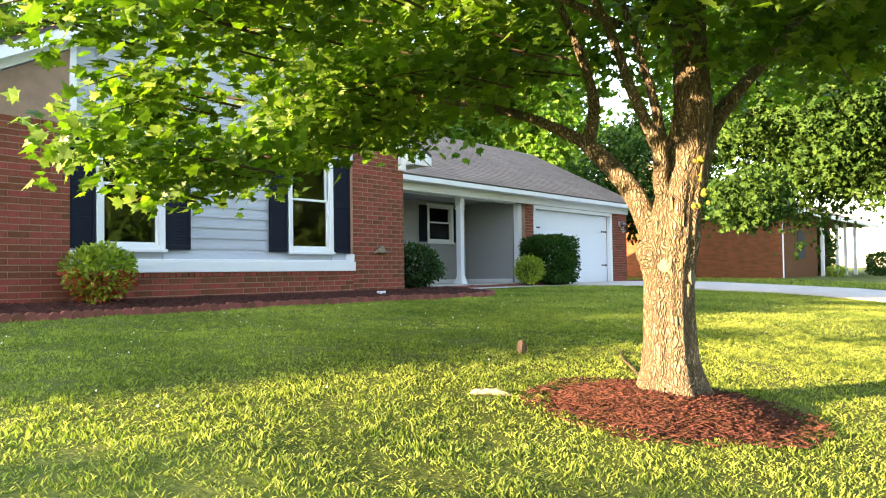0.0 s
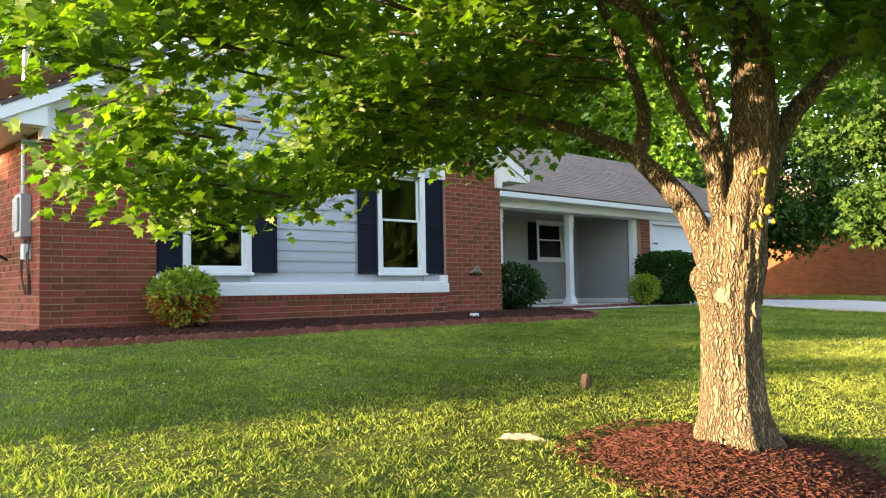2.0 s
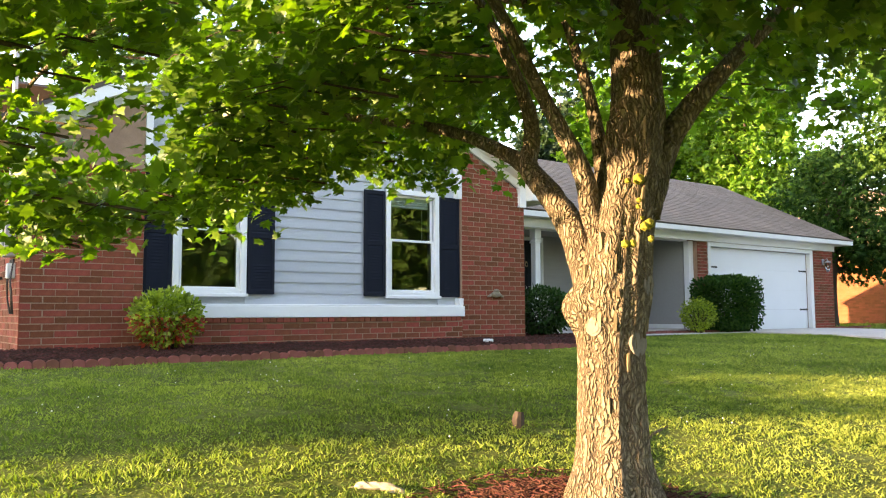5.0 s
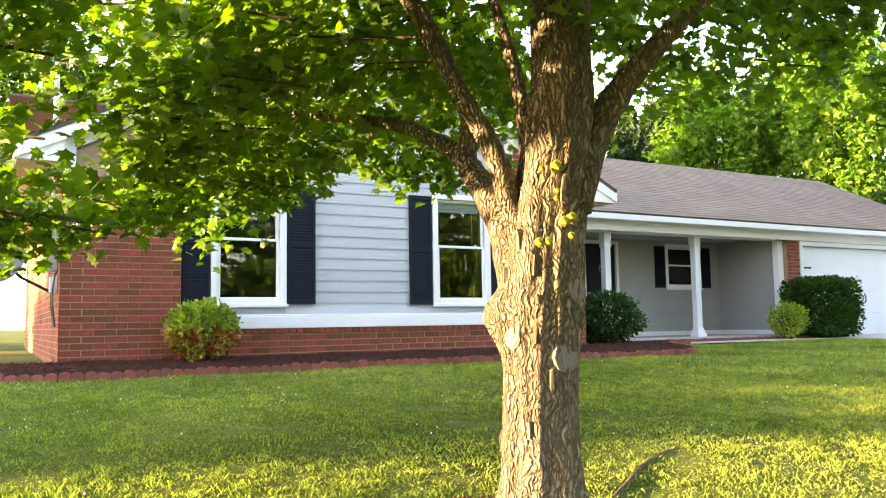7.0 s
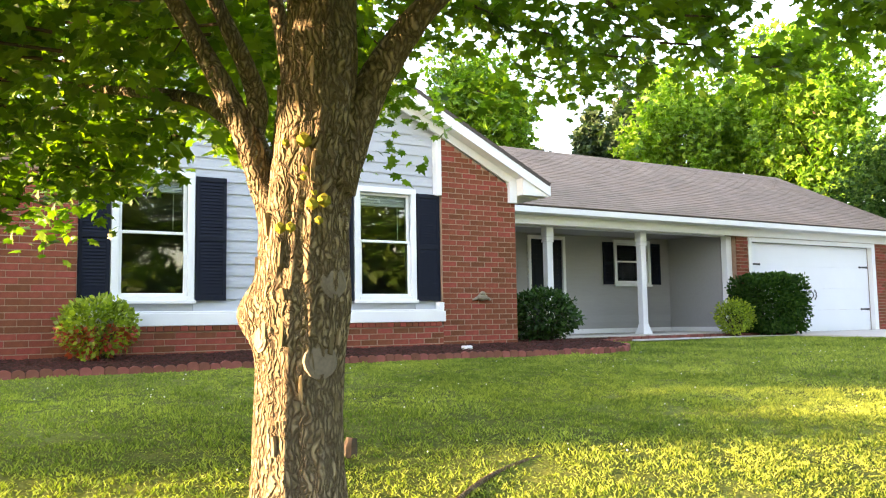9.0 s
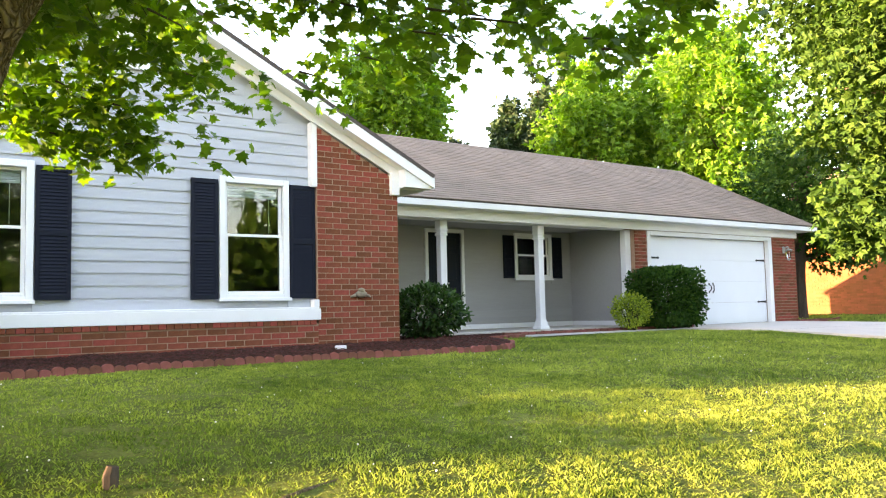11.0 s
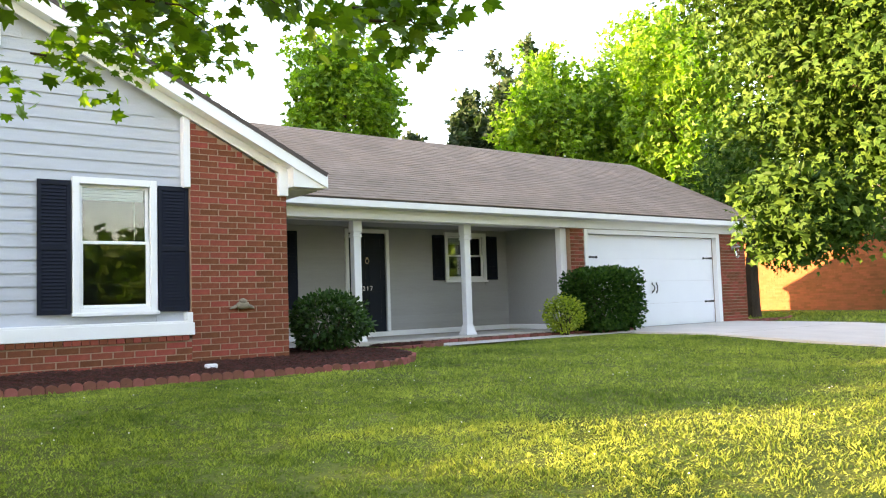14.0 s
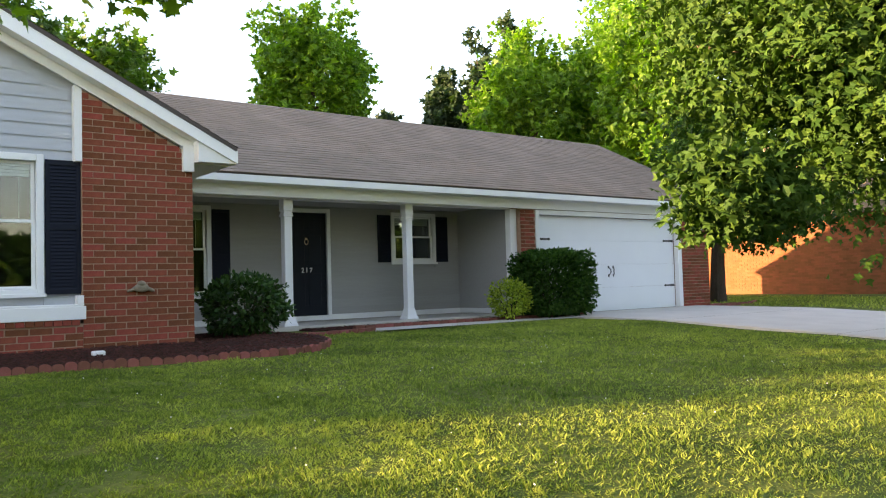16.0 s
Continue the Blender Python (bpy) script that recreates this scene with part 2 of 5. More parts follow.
def boxed(*boxes, bevel=0.0):
    bm = bmesh.new()
    for b in boxes:
        if bevel:
            one = box(bmesh.new(), *b, bevel)
            me = bpy.data.meshes.new("scratch")
            one.to_mesh(me)
            one.free()
            bm.from_mesh(me)
            bpy.data.meshes.remove(me)
        else:
            box(bm, *b)
    return bm


def prism(outline, axis, lo, hi):
    """Extrude a flat outline: pairs in the plane across the axis ('y': x,z; 'z': x,y; 'x': y,z)."""
    bm = bmesh.new()

    def at(u, v, w):
        return {"y": (u, w, v), "z": (u, v, w), "x": (w, u, v)}[axis]
    a = [bm.verts.new(at(u, v, lo)) for u, v in outline]
    b = [bm.verts.new(at(u, v, hi)) for u, v in outline]
    bm.faces.new(a)
    bm.faces.new(b[::-1])
    n = len(a)
    for i in range(n):
        bm.faces.new((a[i], b[i], b[(i + 1) % n], a[(i + 1) % n]))
    bmesh.ops.recalc_face_normals(bm, faces=bm.faces)
    return bm


def tube(bm, points, radii, sides=8, wobble=0.0, seed=0):
    rng = random.Random(seed)
    rings = []
    pts = [Vector(p) for p in points]
    ref = Vector((0.13, 0.97, 0.2))
    for i, p in enumerate(pts):
        d = (pts[min(i + 1, len(pts) - 1)] - pts[max(i - 1, 0)]).normalized()
        u = d.cross(ref if abs(d.dot(ref)) < 0.95 else Vector((1, 0, 0))).normalized()
        v = d.cross(u)
        ring = []
        for k in range(sides):
            a = 2 * math.pi * k / sides
            r = radii[i] * (1 + wobble * rng.uniform(-1, 1))
            ring.append(bm.verts.new(p + u * math.cos(a) * r + v * math.sin(a) * r))
        rings.append(ring)
    for a, b in zip(rings, rings[1:]):
        for k in range(sides):
            bm.faces.new((a[k], a[(k + 1) % sides], b[(k + 1) % sides], b[k]))
    bm.faces.new(rings[0][::-1])
    bm.faces.new(rings[-1])
    return bm


def spline(points, steps=6):
    """A smooth line through the points."""
    p = [Vector(q) for q in points]
    p = [p[0] * 2 - p[1]] + p + [p[-1] * 2 - p[-2]]
    out = []
    for i in range(1, len(p) - 2):
        for s in range(steps):
            t = s / steps
            a, b, c, d = p[i - 1:i + 3]
            out.append(0.5 * (2 * b + (c - a) * t + (2 * a - 5 * b + 4 * c - d) * t * t + (3 * b - a - 3 * c + d) * t ** 3))
    out.append(p[-2])
    return out


def raw_mesh(name, verts, faces, mat, parent=None, label=""):
    me = bpy.data.meshes.new(name)
    me.from_pydata(verts, [], faces)
    me.materials.append(M[mat])
    ob = new(name, me)
    if parent:
        ob.parent = parent
        ob.matrix_parent_inverse = parent.matrix_basis.inverted()
    if label:
        ob["label"] = label
    return ob


def maple_outline():
    """A five-lobed leaf of unit length, stem at the origin, tip along +y."""
    right = [(0.10, 0.0), (0.34, -0.05), (0.30, 0.14), (0.56, 0.32), (0.34, 0.38), (0.36, 0.62), (0.16, 0.56)]
    pts = right + [(0.0, 1.0)] + [(-x, y) for x, y in reversed(right)]
    return np.array([(x, y, -0.22 * abs(x) + 0.05 * y) for x, y in pts])


OVAL = np.array([(0.0, 0, 0), (0.28, 0.35, -0.05), (0.24, 0.7, -0.04), (0, 1.0, 0.0), (-0.24, 0.7, -0.04), (-0.28, 0.35, -0.05)])
TUFT = np.array([(0, 0, 0), (0.5, 0.25, -0.1), (0.22, 0.5, 0.05), (0.42, 0.9, -0.1), (0, 0.75, 0.0), (-0.4, 1.0, -0.05), (-0.25, 0.5, 0.05), (-0.5, 0.2, -0.1)])
MAPLE = maple_outline()
NEEDLE = np.array([(0, 0, 0), (0.09, 0.4, 0), (0.0, 1.0, -0.05), (-0.09, 0.4, 0)])


def leaves(name, centres, outward, size, template, mat, parent, seed, lift=0.5, jitter=0.6):
    """One mesh of many leaves: at each centre a leaf whose tip points outward and down, facing mostly up."""
    rng = np.random.default_rng(seed)
    n = len(centres)
    tip = outward + rng.normal(0, jitter, (n, 3))
    tip[:, 2] -= 0.35
    tip /= np.linalg.norm(tip, axis=1)[:, None]
    up = rng.normal(0, jitter, (n, 3)) + np.array([0, 0, lift]) + 0.5 * outward
    side = np.cross(tip, up)
    side /= np.linalg.norm(side, axis=1)[:, None] + 1e-9
    nor = np.cross(side, tip)
    s = size * rng.uniform(0.6, 1.15, n)
    k = len(template)
    v = (centres[:, None, :] + s[:, None, None] * (template[None, :, 0:1] * side[:, None, :] + template[None, :, 1:2] * tip[:, None, :] + template[None, :, 2:3] * nor[:, None, :])).reshape(-1, 3)
    f = np.arange(n * k).reshape(n, k)
    return raw_mesh(name, v.tolist(), f.tolist(), mat, parent)


def crown_points(rng, centre, radii, clumps, per, spread, hollow=0.55, power=2.0, cone=False):
    """Clumps in an uneven ellipsoid's outer shell, with their outward ways."""
    d = rng.normal(0, 1, (clumps, 3))
    d /= np.linalg.norm(d, axis=1)[:, None]
    lump = np.array([0.80 + 0.42 * noise.noise(Vector(q) * 2.3 + Vector(centre)) for q in d])
    r = (hollow + (1 - hollow) * rng.uniform(0, 1, clumps) ** (1 / power)) * lump
    base = d * r[:, None]
    if cone:
        h = (base[:, 2] + 1) / 2
        base[:, :2] *= (1.15 - 0.95 * np.clip(h, 0, 1))[:, None]
    pts = np.asarray(centre) + base * np.asarray(radii)
    c = np.repeat(pts, per, 0) + rng.normal(0, spread, (clumps * per, 3))
    o = np.repeat(d, per, 0)
    return c, o


def ground_z(x, y):
    """Height of the lawn: it climbs from the street to the house."""
    return float(np.interp(y, (-60, -12, -8, -3, 0, 2.6, 3.6, 5, 9.2, 12, 40, 90), (-0.9, -0.85, -0.7, -0.33, 0.02, 0.30, 0.42, 0.55, 0.76, 0.80, 0.95, 1.2)))


# ---- ground ----
def build_ground():
    xs = sorted(set(list(np.arange(-6, 30, 0.5)) + [-900, -300, -100, -50, -30, -20, -12, 34, 40, 50, 70, 120, 300, 900]))
    ys = sorted(set(list(np.arange(-4, 13, 0.4)) + [-900, -300, -100, -60, -30, -12, -8, -6, 14, 17, 20, 25, 30, 40, 60, 90, 300, 900]))
    verts = [(float(x), float(y), ground_z(x, y) + 0.025 * noise.noise(Vector((x * 0.6, y * 0.6, 0)))) for y in ys for x in xs]
    w = len(xs)
    faces = [(j * w + i, j * w + i + 1, (j + 1) * w + i + 1, (j + 1) * w + i) for j in range(len(ys) - 1) for i in range(w - 1)]
    g = raw_mesh("ground", verts, faces, "ground")
    tagged(g, "green mown lawn sloping up to the house", "lawn", kind="structure")


build_ground()


def slab(name, x0, x1, y0, y1, lift, label, category, cuts):
    """A concrete surface that follows the lawn, in panels with joints."""
    p = thing(name, ((x0 + x1) / 2, (y0 + y1) / 2, ground_z(0, (y0 + y1) / 2)), label, category, kind="structure")
    edges = np.linspace(y0, y1, cuts + 1)
    for a, b in zip(edges, edges[1:]):
        bm = bmesh.new()
        ys = np.linspace(a + 0.006, b - 0.006, 5)
        rows = [[bm.verts.new((x, y, ground_z(x, y) + h)) for x, h in ((x0, -0.1), (x0, lift), (x1, lift), (x1, -0.1))] for y in ys]
        for r, s in zip(rows, rows[1:]):
            for i in range(3):
                bm.faces.new((r[i], r[i + 1], s[i + 1], s[i]))
        bmesh.ops.recalc_face_normals(bm, faces=bm.faces)
        for f in bm.faces:
            if f.normal.z < -0.5:
                f.normal_flip()
        part("concrete_panel", bm, "concrete", p)


slab("driveway", 20.1, 25.6, -10.0, 12.28, 0.035, "pale concrete driveway leading to the garage", "driveway", 7)
slab("walkway", 15.3, 20.07, 11.05, 11.72, 0.022, "pale concrete path from driveway to porch", "path", 1)
road = raw_mesh("road", [(-300, -19, -0.80), (300, -19, -0.80), (300, -10.2, -0.78), (-300, -10.2, -0.78)], [(0, 1, 2, 3)], "shingle_base")
tagged(road, "dark asphalt street along the lawn", "road", kind="structure")

# ---- house shell ----
FY, SY = 10.19, 10.30          # brick face, siding face
X0, X1 = 3.97, 11.81           # front block
SX0, SX1 = 5.36, 10.44         # siding field
EAVE, RIDGE, PITCH = 3.40, 5.66, 0.507
APEX = 7.89
PY, GY, BACK = 12.63, 12.33, 14.3   # porch posts, garage face, porch back wall


def wall(name, u0, u1, z0, z1, v0, v1, openings, mat, label, along="x"):
    """A thick wall with real openings (u0, u1, z0, z1)."""
    us = sorted({u0, u1, *[o[0] for o in openings], *[o[1] for o in openings]})
    zs = sorted({z0, z1, *[o[2] for o in openings], *[o[3] for o in openings]})
    bm = bmesh.new()
    for a, b in zip(us, us[1:]):
        run = None
        for c, d in zip(zs, zs[1:]):
            hole = any(o[0] < (a + b) / 2 < o[1] and o[2] < (c + d) / 2 < o[3] for o in openings)
            if not hole:
                run = (run[0], d) if run else (c, d)
            if run and (hole or d == zs[-1]):
                if along == "x":
                    box(bm, a, b, v0, v1, *run)
                else:
                    box(bm, v0, v1, a, b, *run)
                run = None
    ob = part(name, bm, mat)
    return tagged(ob, label, "wall", kind="structure")


W1 = (5.83, 6.67, 1.62, 3.14)
W2 = (9.10, 9.94, 1.62, 3.14)
DOOR = (15.17, 16.07, 0.99, 3.06)
W3 = (17.72, 18.74, 2.10, 3.04)
W4 = (12.55, 13.55, 1.5, 3.04)
wall_front = wall("wall_front", SX0, SX1, 1.2, 3.3, SY + 0.02, SY + 0.16, [W1, W2], "siding", "pale grey siding wall between brick panels")
wall_left = wall("wall_left", FY + 0.203, 20.6, 0.4, 3.35, X0 + 0.001, X0 + 0.2, [], "mortar", "red brick side wall in low sun", "y")
wall_right = wall("wall_right", FY + 0.203, BACK, 0.4, 3.35, X1 - 0.2, X1 - 0.001, [], "mortar", "red brick return wall beside the porch", "y")
wall_brick_a = wall("wall_brick_west", X0 + 0.001, SX0 - 0.002, 0.4, 3.3, FY + 0.001, FY + 0.2, [], "mortar", "red brick panel at the house corner")
wall_brick_b = wall("wall_brick_east", SX1 + 0.002, X1 - 0.001, 0.4, 3.3, FY + 0.001, FY + 0.2, [], "mortar", "red brick panel beside the porch")
wall_base = wall("wall_base", SX0, SX1, 0.4, 1.19, FY + 0.001, FY + 0.2, [], "mortar", "low red brick wall under the siding")
wall_porch = wall("wall_porch", X1, 19.6, 0.5, 3.3, BACK + 0.02, BACK + 0.16, [DOOR, W3, W4], "siding_porch_shaded", "grey siding wall at the porch back, toned down for shade")
wall_porch_end = wall("wall_porch_end", GY + 0.35, BACK + 0.02, 0.5, 3.3, 19.5, 19.62, [], "siding_porch_shaded", "grey siding end wall of the porch, toned down for shade", "y")
wall_garage = wall("wall_garage", 19.63, 26.2, 0.5, 3.3, GY + 0.1, GY + 0.3, [(20.10, 24.98, 0.5, 3.02)], "mortar", "brick garage front around the door")
wall_right_end = wall("wall_east", GY + 0.3, 20.6, 0.4, 3.3, 26.0, 26.19, [], "mortar", "red brick end wall of the garage", "y")
wall_back = wall("wall_back", X0, 26.2, 0.4, 3.35, 20.62, 20.8, [], "mortar", "red brick back wall of the house")
gable = part("gable_wall", prism([(X0 + 0.02, 3.3), (X1 - 0.02, 3.3), (X1 - 0.02, EAVE + 0.13), (APEX, RIDGE - 0.19), (X0 + 0.02, EAVE + 0.13)], "y", SY + 0.02, SY + 0.16), "siding")
tagged(gable, "grey siding gable above the windows", "wall", kind="structure")
# added partitions and floor, coloured as dark as the rooms look through the glass
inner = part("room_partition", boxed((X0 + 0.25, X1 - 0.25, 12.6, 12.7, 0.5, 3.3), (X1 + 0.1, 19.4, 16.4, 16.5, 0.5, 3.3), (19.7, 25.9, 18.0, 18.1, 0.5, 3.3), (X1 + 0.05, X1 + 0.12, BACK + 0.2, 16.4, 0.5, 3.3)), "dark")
tagged(inner, "added partitions coloured near-black for unlit rooms", "wall", kind="structure")
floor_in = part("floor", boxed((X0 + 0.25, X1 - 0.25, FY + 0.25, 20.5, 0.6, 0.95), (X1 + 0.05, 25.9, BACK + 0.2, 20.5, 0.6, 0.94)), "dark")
tagged(floor_in, "unseen house floor coloured near-black for unlit rooms", "floor", kind="structure")
ceil_in = part("ceiling", boxed((X0 + 0.25, X1 - 0.25, SY + 0.2, 20.5, 3.30, 3.36), (X1 + 0.05, 25.9, BACK + 0.18, 20.5, 3.30, 3.36)), "blind")
tagged(ceil_in, "plain ceiling inside the house", "ceiling", kind="structure")
porch_ceil = part("porch_ceiling", boxed((X1 + 0.01, 19.48, 12.30, BACK + 0.01, 3.19, 3.22)), "siding_porch_shaded")
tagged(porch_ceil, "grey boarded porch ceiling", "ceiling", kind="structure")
porch_floor = part("porch_floor", boxed((X1 + 0.02, 19.6, 12.35, BACK + 0.02, 0.5, 0.89), bevel=0.012), "concrete")
tagged(porch_floor, "concrete porch floor slab", "floor", kind="structure")


# ---- roofs ----
def shingled(name, corners, label, tab=0.32, show=0.145, seed=1):
    """A roof plane from eave-left, eave-right, ridge-right, ridge-left corners: deck and lapped shingle tabs."""
    rng = random.Random(seed)
    a, b, c, d = [Vector(v) for v in corners]
    bm = bmesh.new()
    n = (b - a).cross(d - a).normalized()
    if n.z < 0:
        n = -n
    q = [bm.verts.new(v) for v in (a, b, c, d)] + [bm.verts.new(v - n * 0.05) for v in (a, b, c, d)]
    for f in ((0, 1, 2, 3), (7, 6, 5, 4), (0, 4, 5, 1), (1, 5, 6, 2), (2, 6, 7, 3), (3, 7, 4, 0)):
        bm.faces.new([q[i] for i in f])
    roof = part(name, bm, "shingle_base")
    tagged(roof, label, "roof", kind="structure")
    verts, faces = [], []
    rows = int(max((d - a).length, (c - b).length) / show)
    for r in range(rows):
        l0, l1 = a.lerp(d, r / rows), a.lerp(d, min(1, (r + 1.08) / rows))
        r0, r1 = b.lerp(c, r / rows), b.lerp(c, min(1, (r + 1.08) / rows))
        w = (r0 - l0).length
        k = max(1, int(w / tab))
        off = rng.uniform(0, 0.9)
        cuts = [0] + [min(1, (i + off) / k) for i in range(k) if 0.01 < (i + off) / k < 0.99] + [1]
        for s, t in zip(cuts, cuts[1:]):
            e = 0.0018 / max(w, 0.1)
            lift = rng.uniform(0.009, 0.015)
            i0 = len(verts)
            drop = (l0 - l1).normalized() * rng.uniform(0, 0.008)
            p = [l0.lerp(r0, s + e) + drop, l0.lerp(r0, t - e) + drop, l1.lerp(r1, t - e), l1.lerp(r1, s + e)]
            verts += [p[0] + n * lift, p[1] + n * lift, p[2] + n * 0.003, p[3] + n * 0.003, p[0] + n * 0.001, p[1] + n * 0.001]
            faces += [(i0, i0 + 1, i0 + 2, i0 + 3), (i0 + 4, i0 + 5, i0 + 1, i0)]
    sh = raw_mesh("shingles", [tuple(v) for v in verts], faces, "shingle", roof)
    tagged(sh, "weathered brown-grey asphalt shingles", kind="stuff")
    return roof


EY = 11.95                      # eave line of the long roof
RY = EY + (RIDGE - EAVE) / PITCH
OV = 0.52
zt = EAVE + 0.03
HX = 26.75
shingled("roof_front", [(9.5, EY, zt), (HX, EY, zt), (HX - 0.1, RY, RIDGE), (9.5, RY, RIDGE)], "long brown-grey shingled roof over porch and garage", seed=3)
shingled("roof_rear", [(X0 - OV, 2 * RY - EY, zt), (HX, 2 * RY - EY, zt), (HX - 0.1, RY, RIDGE), (X0 - OV, RY, RIDGE)], "rear slope of the shingled roof", 1.2, 0.5, 4)
GF = 9.90
shingled("roof_gable_east", [(X1 + OV, GF, zt), (X1 + OV, RY + 0.2, zt), (APEX, RY + 0.2, RIDGE + 0.03), (APEX, GF, RIDGE + 0.03)], "east slope of the front gable roof", seed=5)
shingled("roof_gable_west", [(X0 - OV, RY + 3, zt), (X0 - OV, GF, zt), (APEX, GF, RIDGE + 0.03), (APEX, RY + 3, RIDGE + 0.03)], "west slope of the front gable roof", seed=6)
end_gable = part("gable_wall_east", prism([(GY + 0.2, 3.3), (20.7, 3.3), (RY, RIDGE - 0.25)], "x", 26.0, 26.18), "siding")
tagged(end_gable, "grey gable wall over the garage end", "wall", kind="structure")

# rake boards, soffits, fascias
for side, x_out, nm in ((1, X1 + OV, "trim_rake_east"), (-1, X0 - OV, "trim_rake_west")):
    t = part(nm, prism([(x_out, EAVE - 0.005), (APEX, RIDGE - 0.005), (APEX, RIDGE - 0.215), (x_out, EAVE - 0.175)], "y", GF + 0.01, GF + 0.05), "white")
    tagged(t, "white painted rake board along the gable", "trim", kind="structure")
    bed = part(nm.replace("rake", "frieze"), prism([(x_out - side * 0.50, EAVE + 0.09), (APEX, RIDGE - 0.207), (APEX, RIDGE - 0.315), (x_out - side * 0.50, EAVE - 0.04)], "y", FY - 0.045, FY - 0.004), "white")
    tagged(bed, "white frieze board on the gable", "trim", kind="structure")
    sof = part(nm.replace("rake", "soffit"), prism([(x_out, EAVE - 0.13), (APEX, RIDGE - 0.18), (APEX, RIDGE - 0.205), (x_out, EAVE - 0.16)], "y", GF + 0.052, SY + 0.02), "white")
    tagged(sof, "white soffit under the gable overhang", "trim", kind="structure")
    x_in = X1 if side > 0 else X0
    ret = part(nm.replace("rake", "return"), prism([(x_out, EAVE - 0.176), (x_out, EAVE - 0.01), (x_in, EAVE + 0.20), (x_in, EAVE - 0.176)], "y", GF + 0.051, FY - 0.05), "white")
    tagged(ret, "white boxed eave return", "trim", kind="structure")
    stub = part(nm.replace("rake", "return_block"), boxed(tuple(sorted((x_in - side * 0.14, x_in + side * 0.004))) + (FY - 0.07, FY + 0.1, EAVE - 0.29, EAVE + 0.06), bevel=0.004), "white")
    tagged(stub, "white block under the eave return", "trim", kind="structure")
    eave_side = part(nm.replace("rake", "eave"), boxed(tuple(sorted((x_in, x_out - side * 0.002))) + (FY + 0.02, 11.9 if side > 0 else 20, EAVE - 0.178, EAVE - 0.145), tuple(sorted((x_out - side * 0.03, x_out))) + (GF + 0.052, 11.94 if side > 0 else 20, EAVE - 0.145, EAVE - 0.02)), "white")
    tagged(eave_side, "white boxed side eave", "trim", kind="structure")
tagged(part("trim_fascia", boxed((X1 + 0.02, HX, EY + 0.01, EY + 0.04, EAVE - 0.115, EAVE + 0.0), bevel=0.003), "white"), "white fascia board along the porch eave", "trim", kind="structure")
tagged(part("trim_beam", boxed((X1 + 0.02, 26.2, 12.26, 12.33, 3.10, 3.28), (X1 + 0.02, 19.48, 12.52, 12.74, 3.10, 3.188)), "white"), "white beam board over posts and garage", "trim", kind="structure")
tagged(part("trim_soffit", boxed((X1 + 0.02, HX - 0.02, EY + 0.042, 12.52, 3.285, 3.30)), "white"), "white soffit under the long eave", "trim", kind="structure")
tagged(part("trim_corner", boxed((SX1 - 0.085, SX1 + 0.004, SY - 0.12, SY + 0.01, 3.16, 4.10), (SX0 - 0.004, SX0 + 0.085, SY - 0.12, SY + 0.01, 3.16, 4.10), bevel=0.004), "white"), "white corner boards beside the siding", "trim", kind="structure")
tagged(part("trim_band", boxed((SX0 - 0.01, SX1 + 0.03, FY - 0.035, SY, 1.24, 1.40), (SX0 - 0.004, SX1 + 0.012, FY - 0.02, SY, 1.40, 1.425), (SX1 - 0.07, SX1 + 0.008, FY - 0.03, SY, 1.425, 1.53), (SX0 - 0.004, SX0 + 0.07, FY - 0.03, SY, 1.425, 1.53), bevel=0.005), "white"), "wide white sill band under the windows", "trim", kind="structure")


# ---- siding planks ----
def planks(parent, x0, x1, z0, z1, y, openings, mat, step=0.156, top=None, joint=0):
    """Lapped boards, each a thin wedge, cut round the openings; top(z) narrows them under a gable."""
    rng = random.Random(joint)
    z = z0
    while z < z1 - 0.02:
        h = min(step, z1 - z)
        a, b = x0, x1
        if top:
            a, b = max(x0, top(z + h)[0]), min(x1, top(z + h)[1])
        if b - a > 0.1:
            runs = [(a, b)]
            for o in openings:
                if o[2] < z + h and o[3] > z:
                    runs = [r for s in runs for r in ((s[0], min(s[1], o[0])), (max(s[0], o[1]), s[1])) if r[1] - r[0] > 0.03]
            for p, q in runs:
                bm = bmesh.new()
                t = 0.021
                pr = [(y, z), (y - t, z - 0.006), (y - 0.004, z + h - 0.008), (y, z + h - 0.008)]
                l = [bm.verts.new((p, *c)) for c in pr]
                r = [bm.verts.new((q, *c)) for c in pr]
                bm.faces.new(l)
                bm.faces.new(r[::-1])
                for i in range(4):
                    bm.faces.new((l[i], r[i], r[(i + 1) % 4], l[(i + 1) % 4]))
                bmesh.ops.recalc_face_normals(bm, faces=bm.faces)
                part("siding_board", bm, mat, parent)
        z += step


def under_gable(z):
    w = max(0, (RIDGE - 0.35 - z) / PITCH)
    return APEX - w, APEX + w


CASE = 0.085
planks(wall_front, SX0 + 0.002, SX1 - 0.002, 1.43, 3.3, SY + 0.018, [(w[0] - CASE, w[1] + CASE, w[2] - CASE, w[3] + CASE) for w in (W1, W2)], "siding")
planks(gable, SX0 + 0.002, SX1 - 0.002, 1.43 + 12 * 0.156, 5.3, SY + 0.018, [], "siding", top=under_gable)
planks(wall_porch, X1, 19.48, 1.0, 3.19, BACK + 0.018, [(w[0] - 0.08, w[1] + 0.08, w[2] - 0.08, w[3] + 0.08) for w in (DOOR, W3, W4)], "siding_porch_shaded")
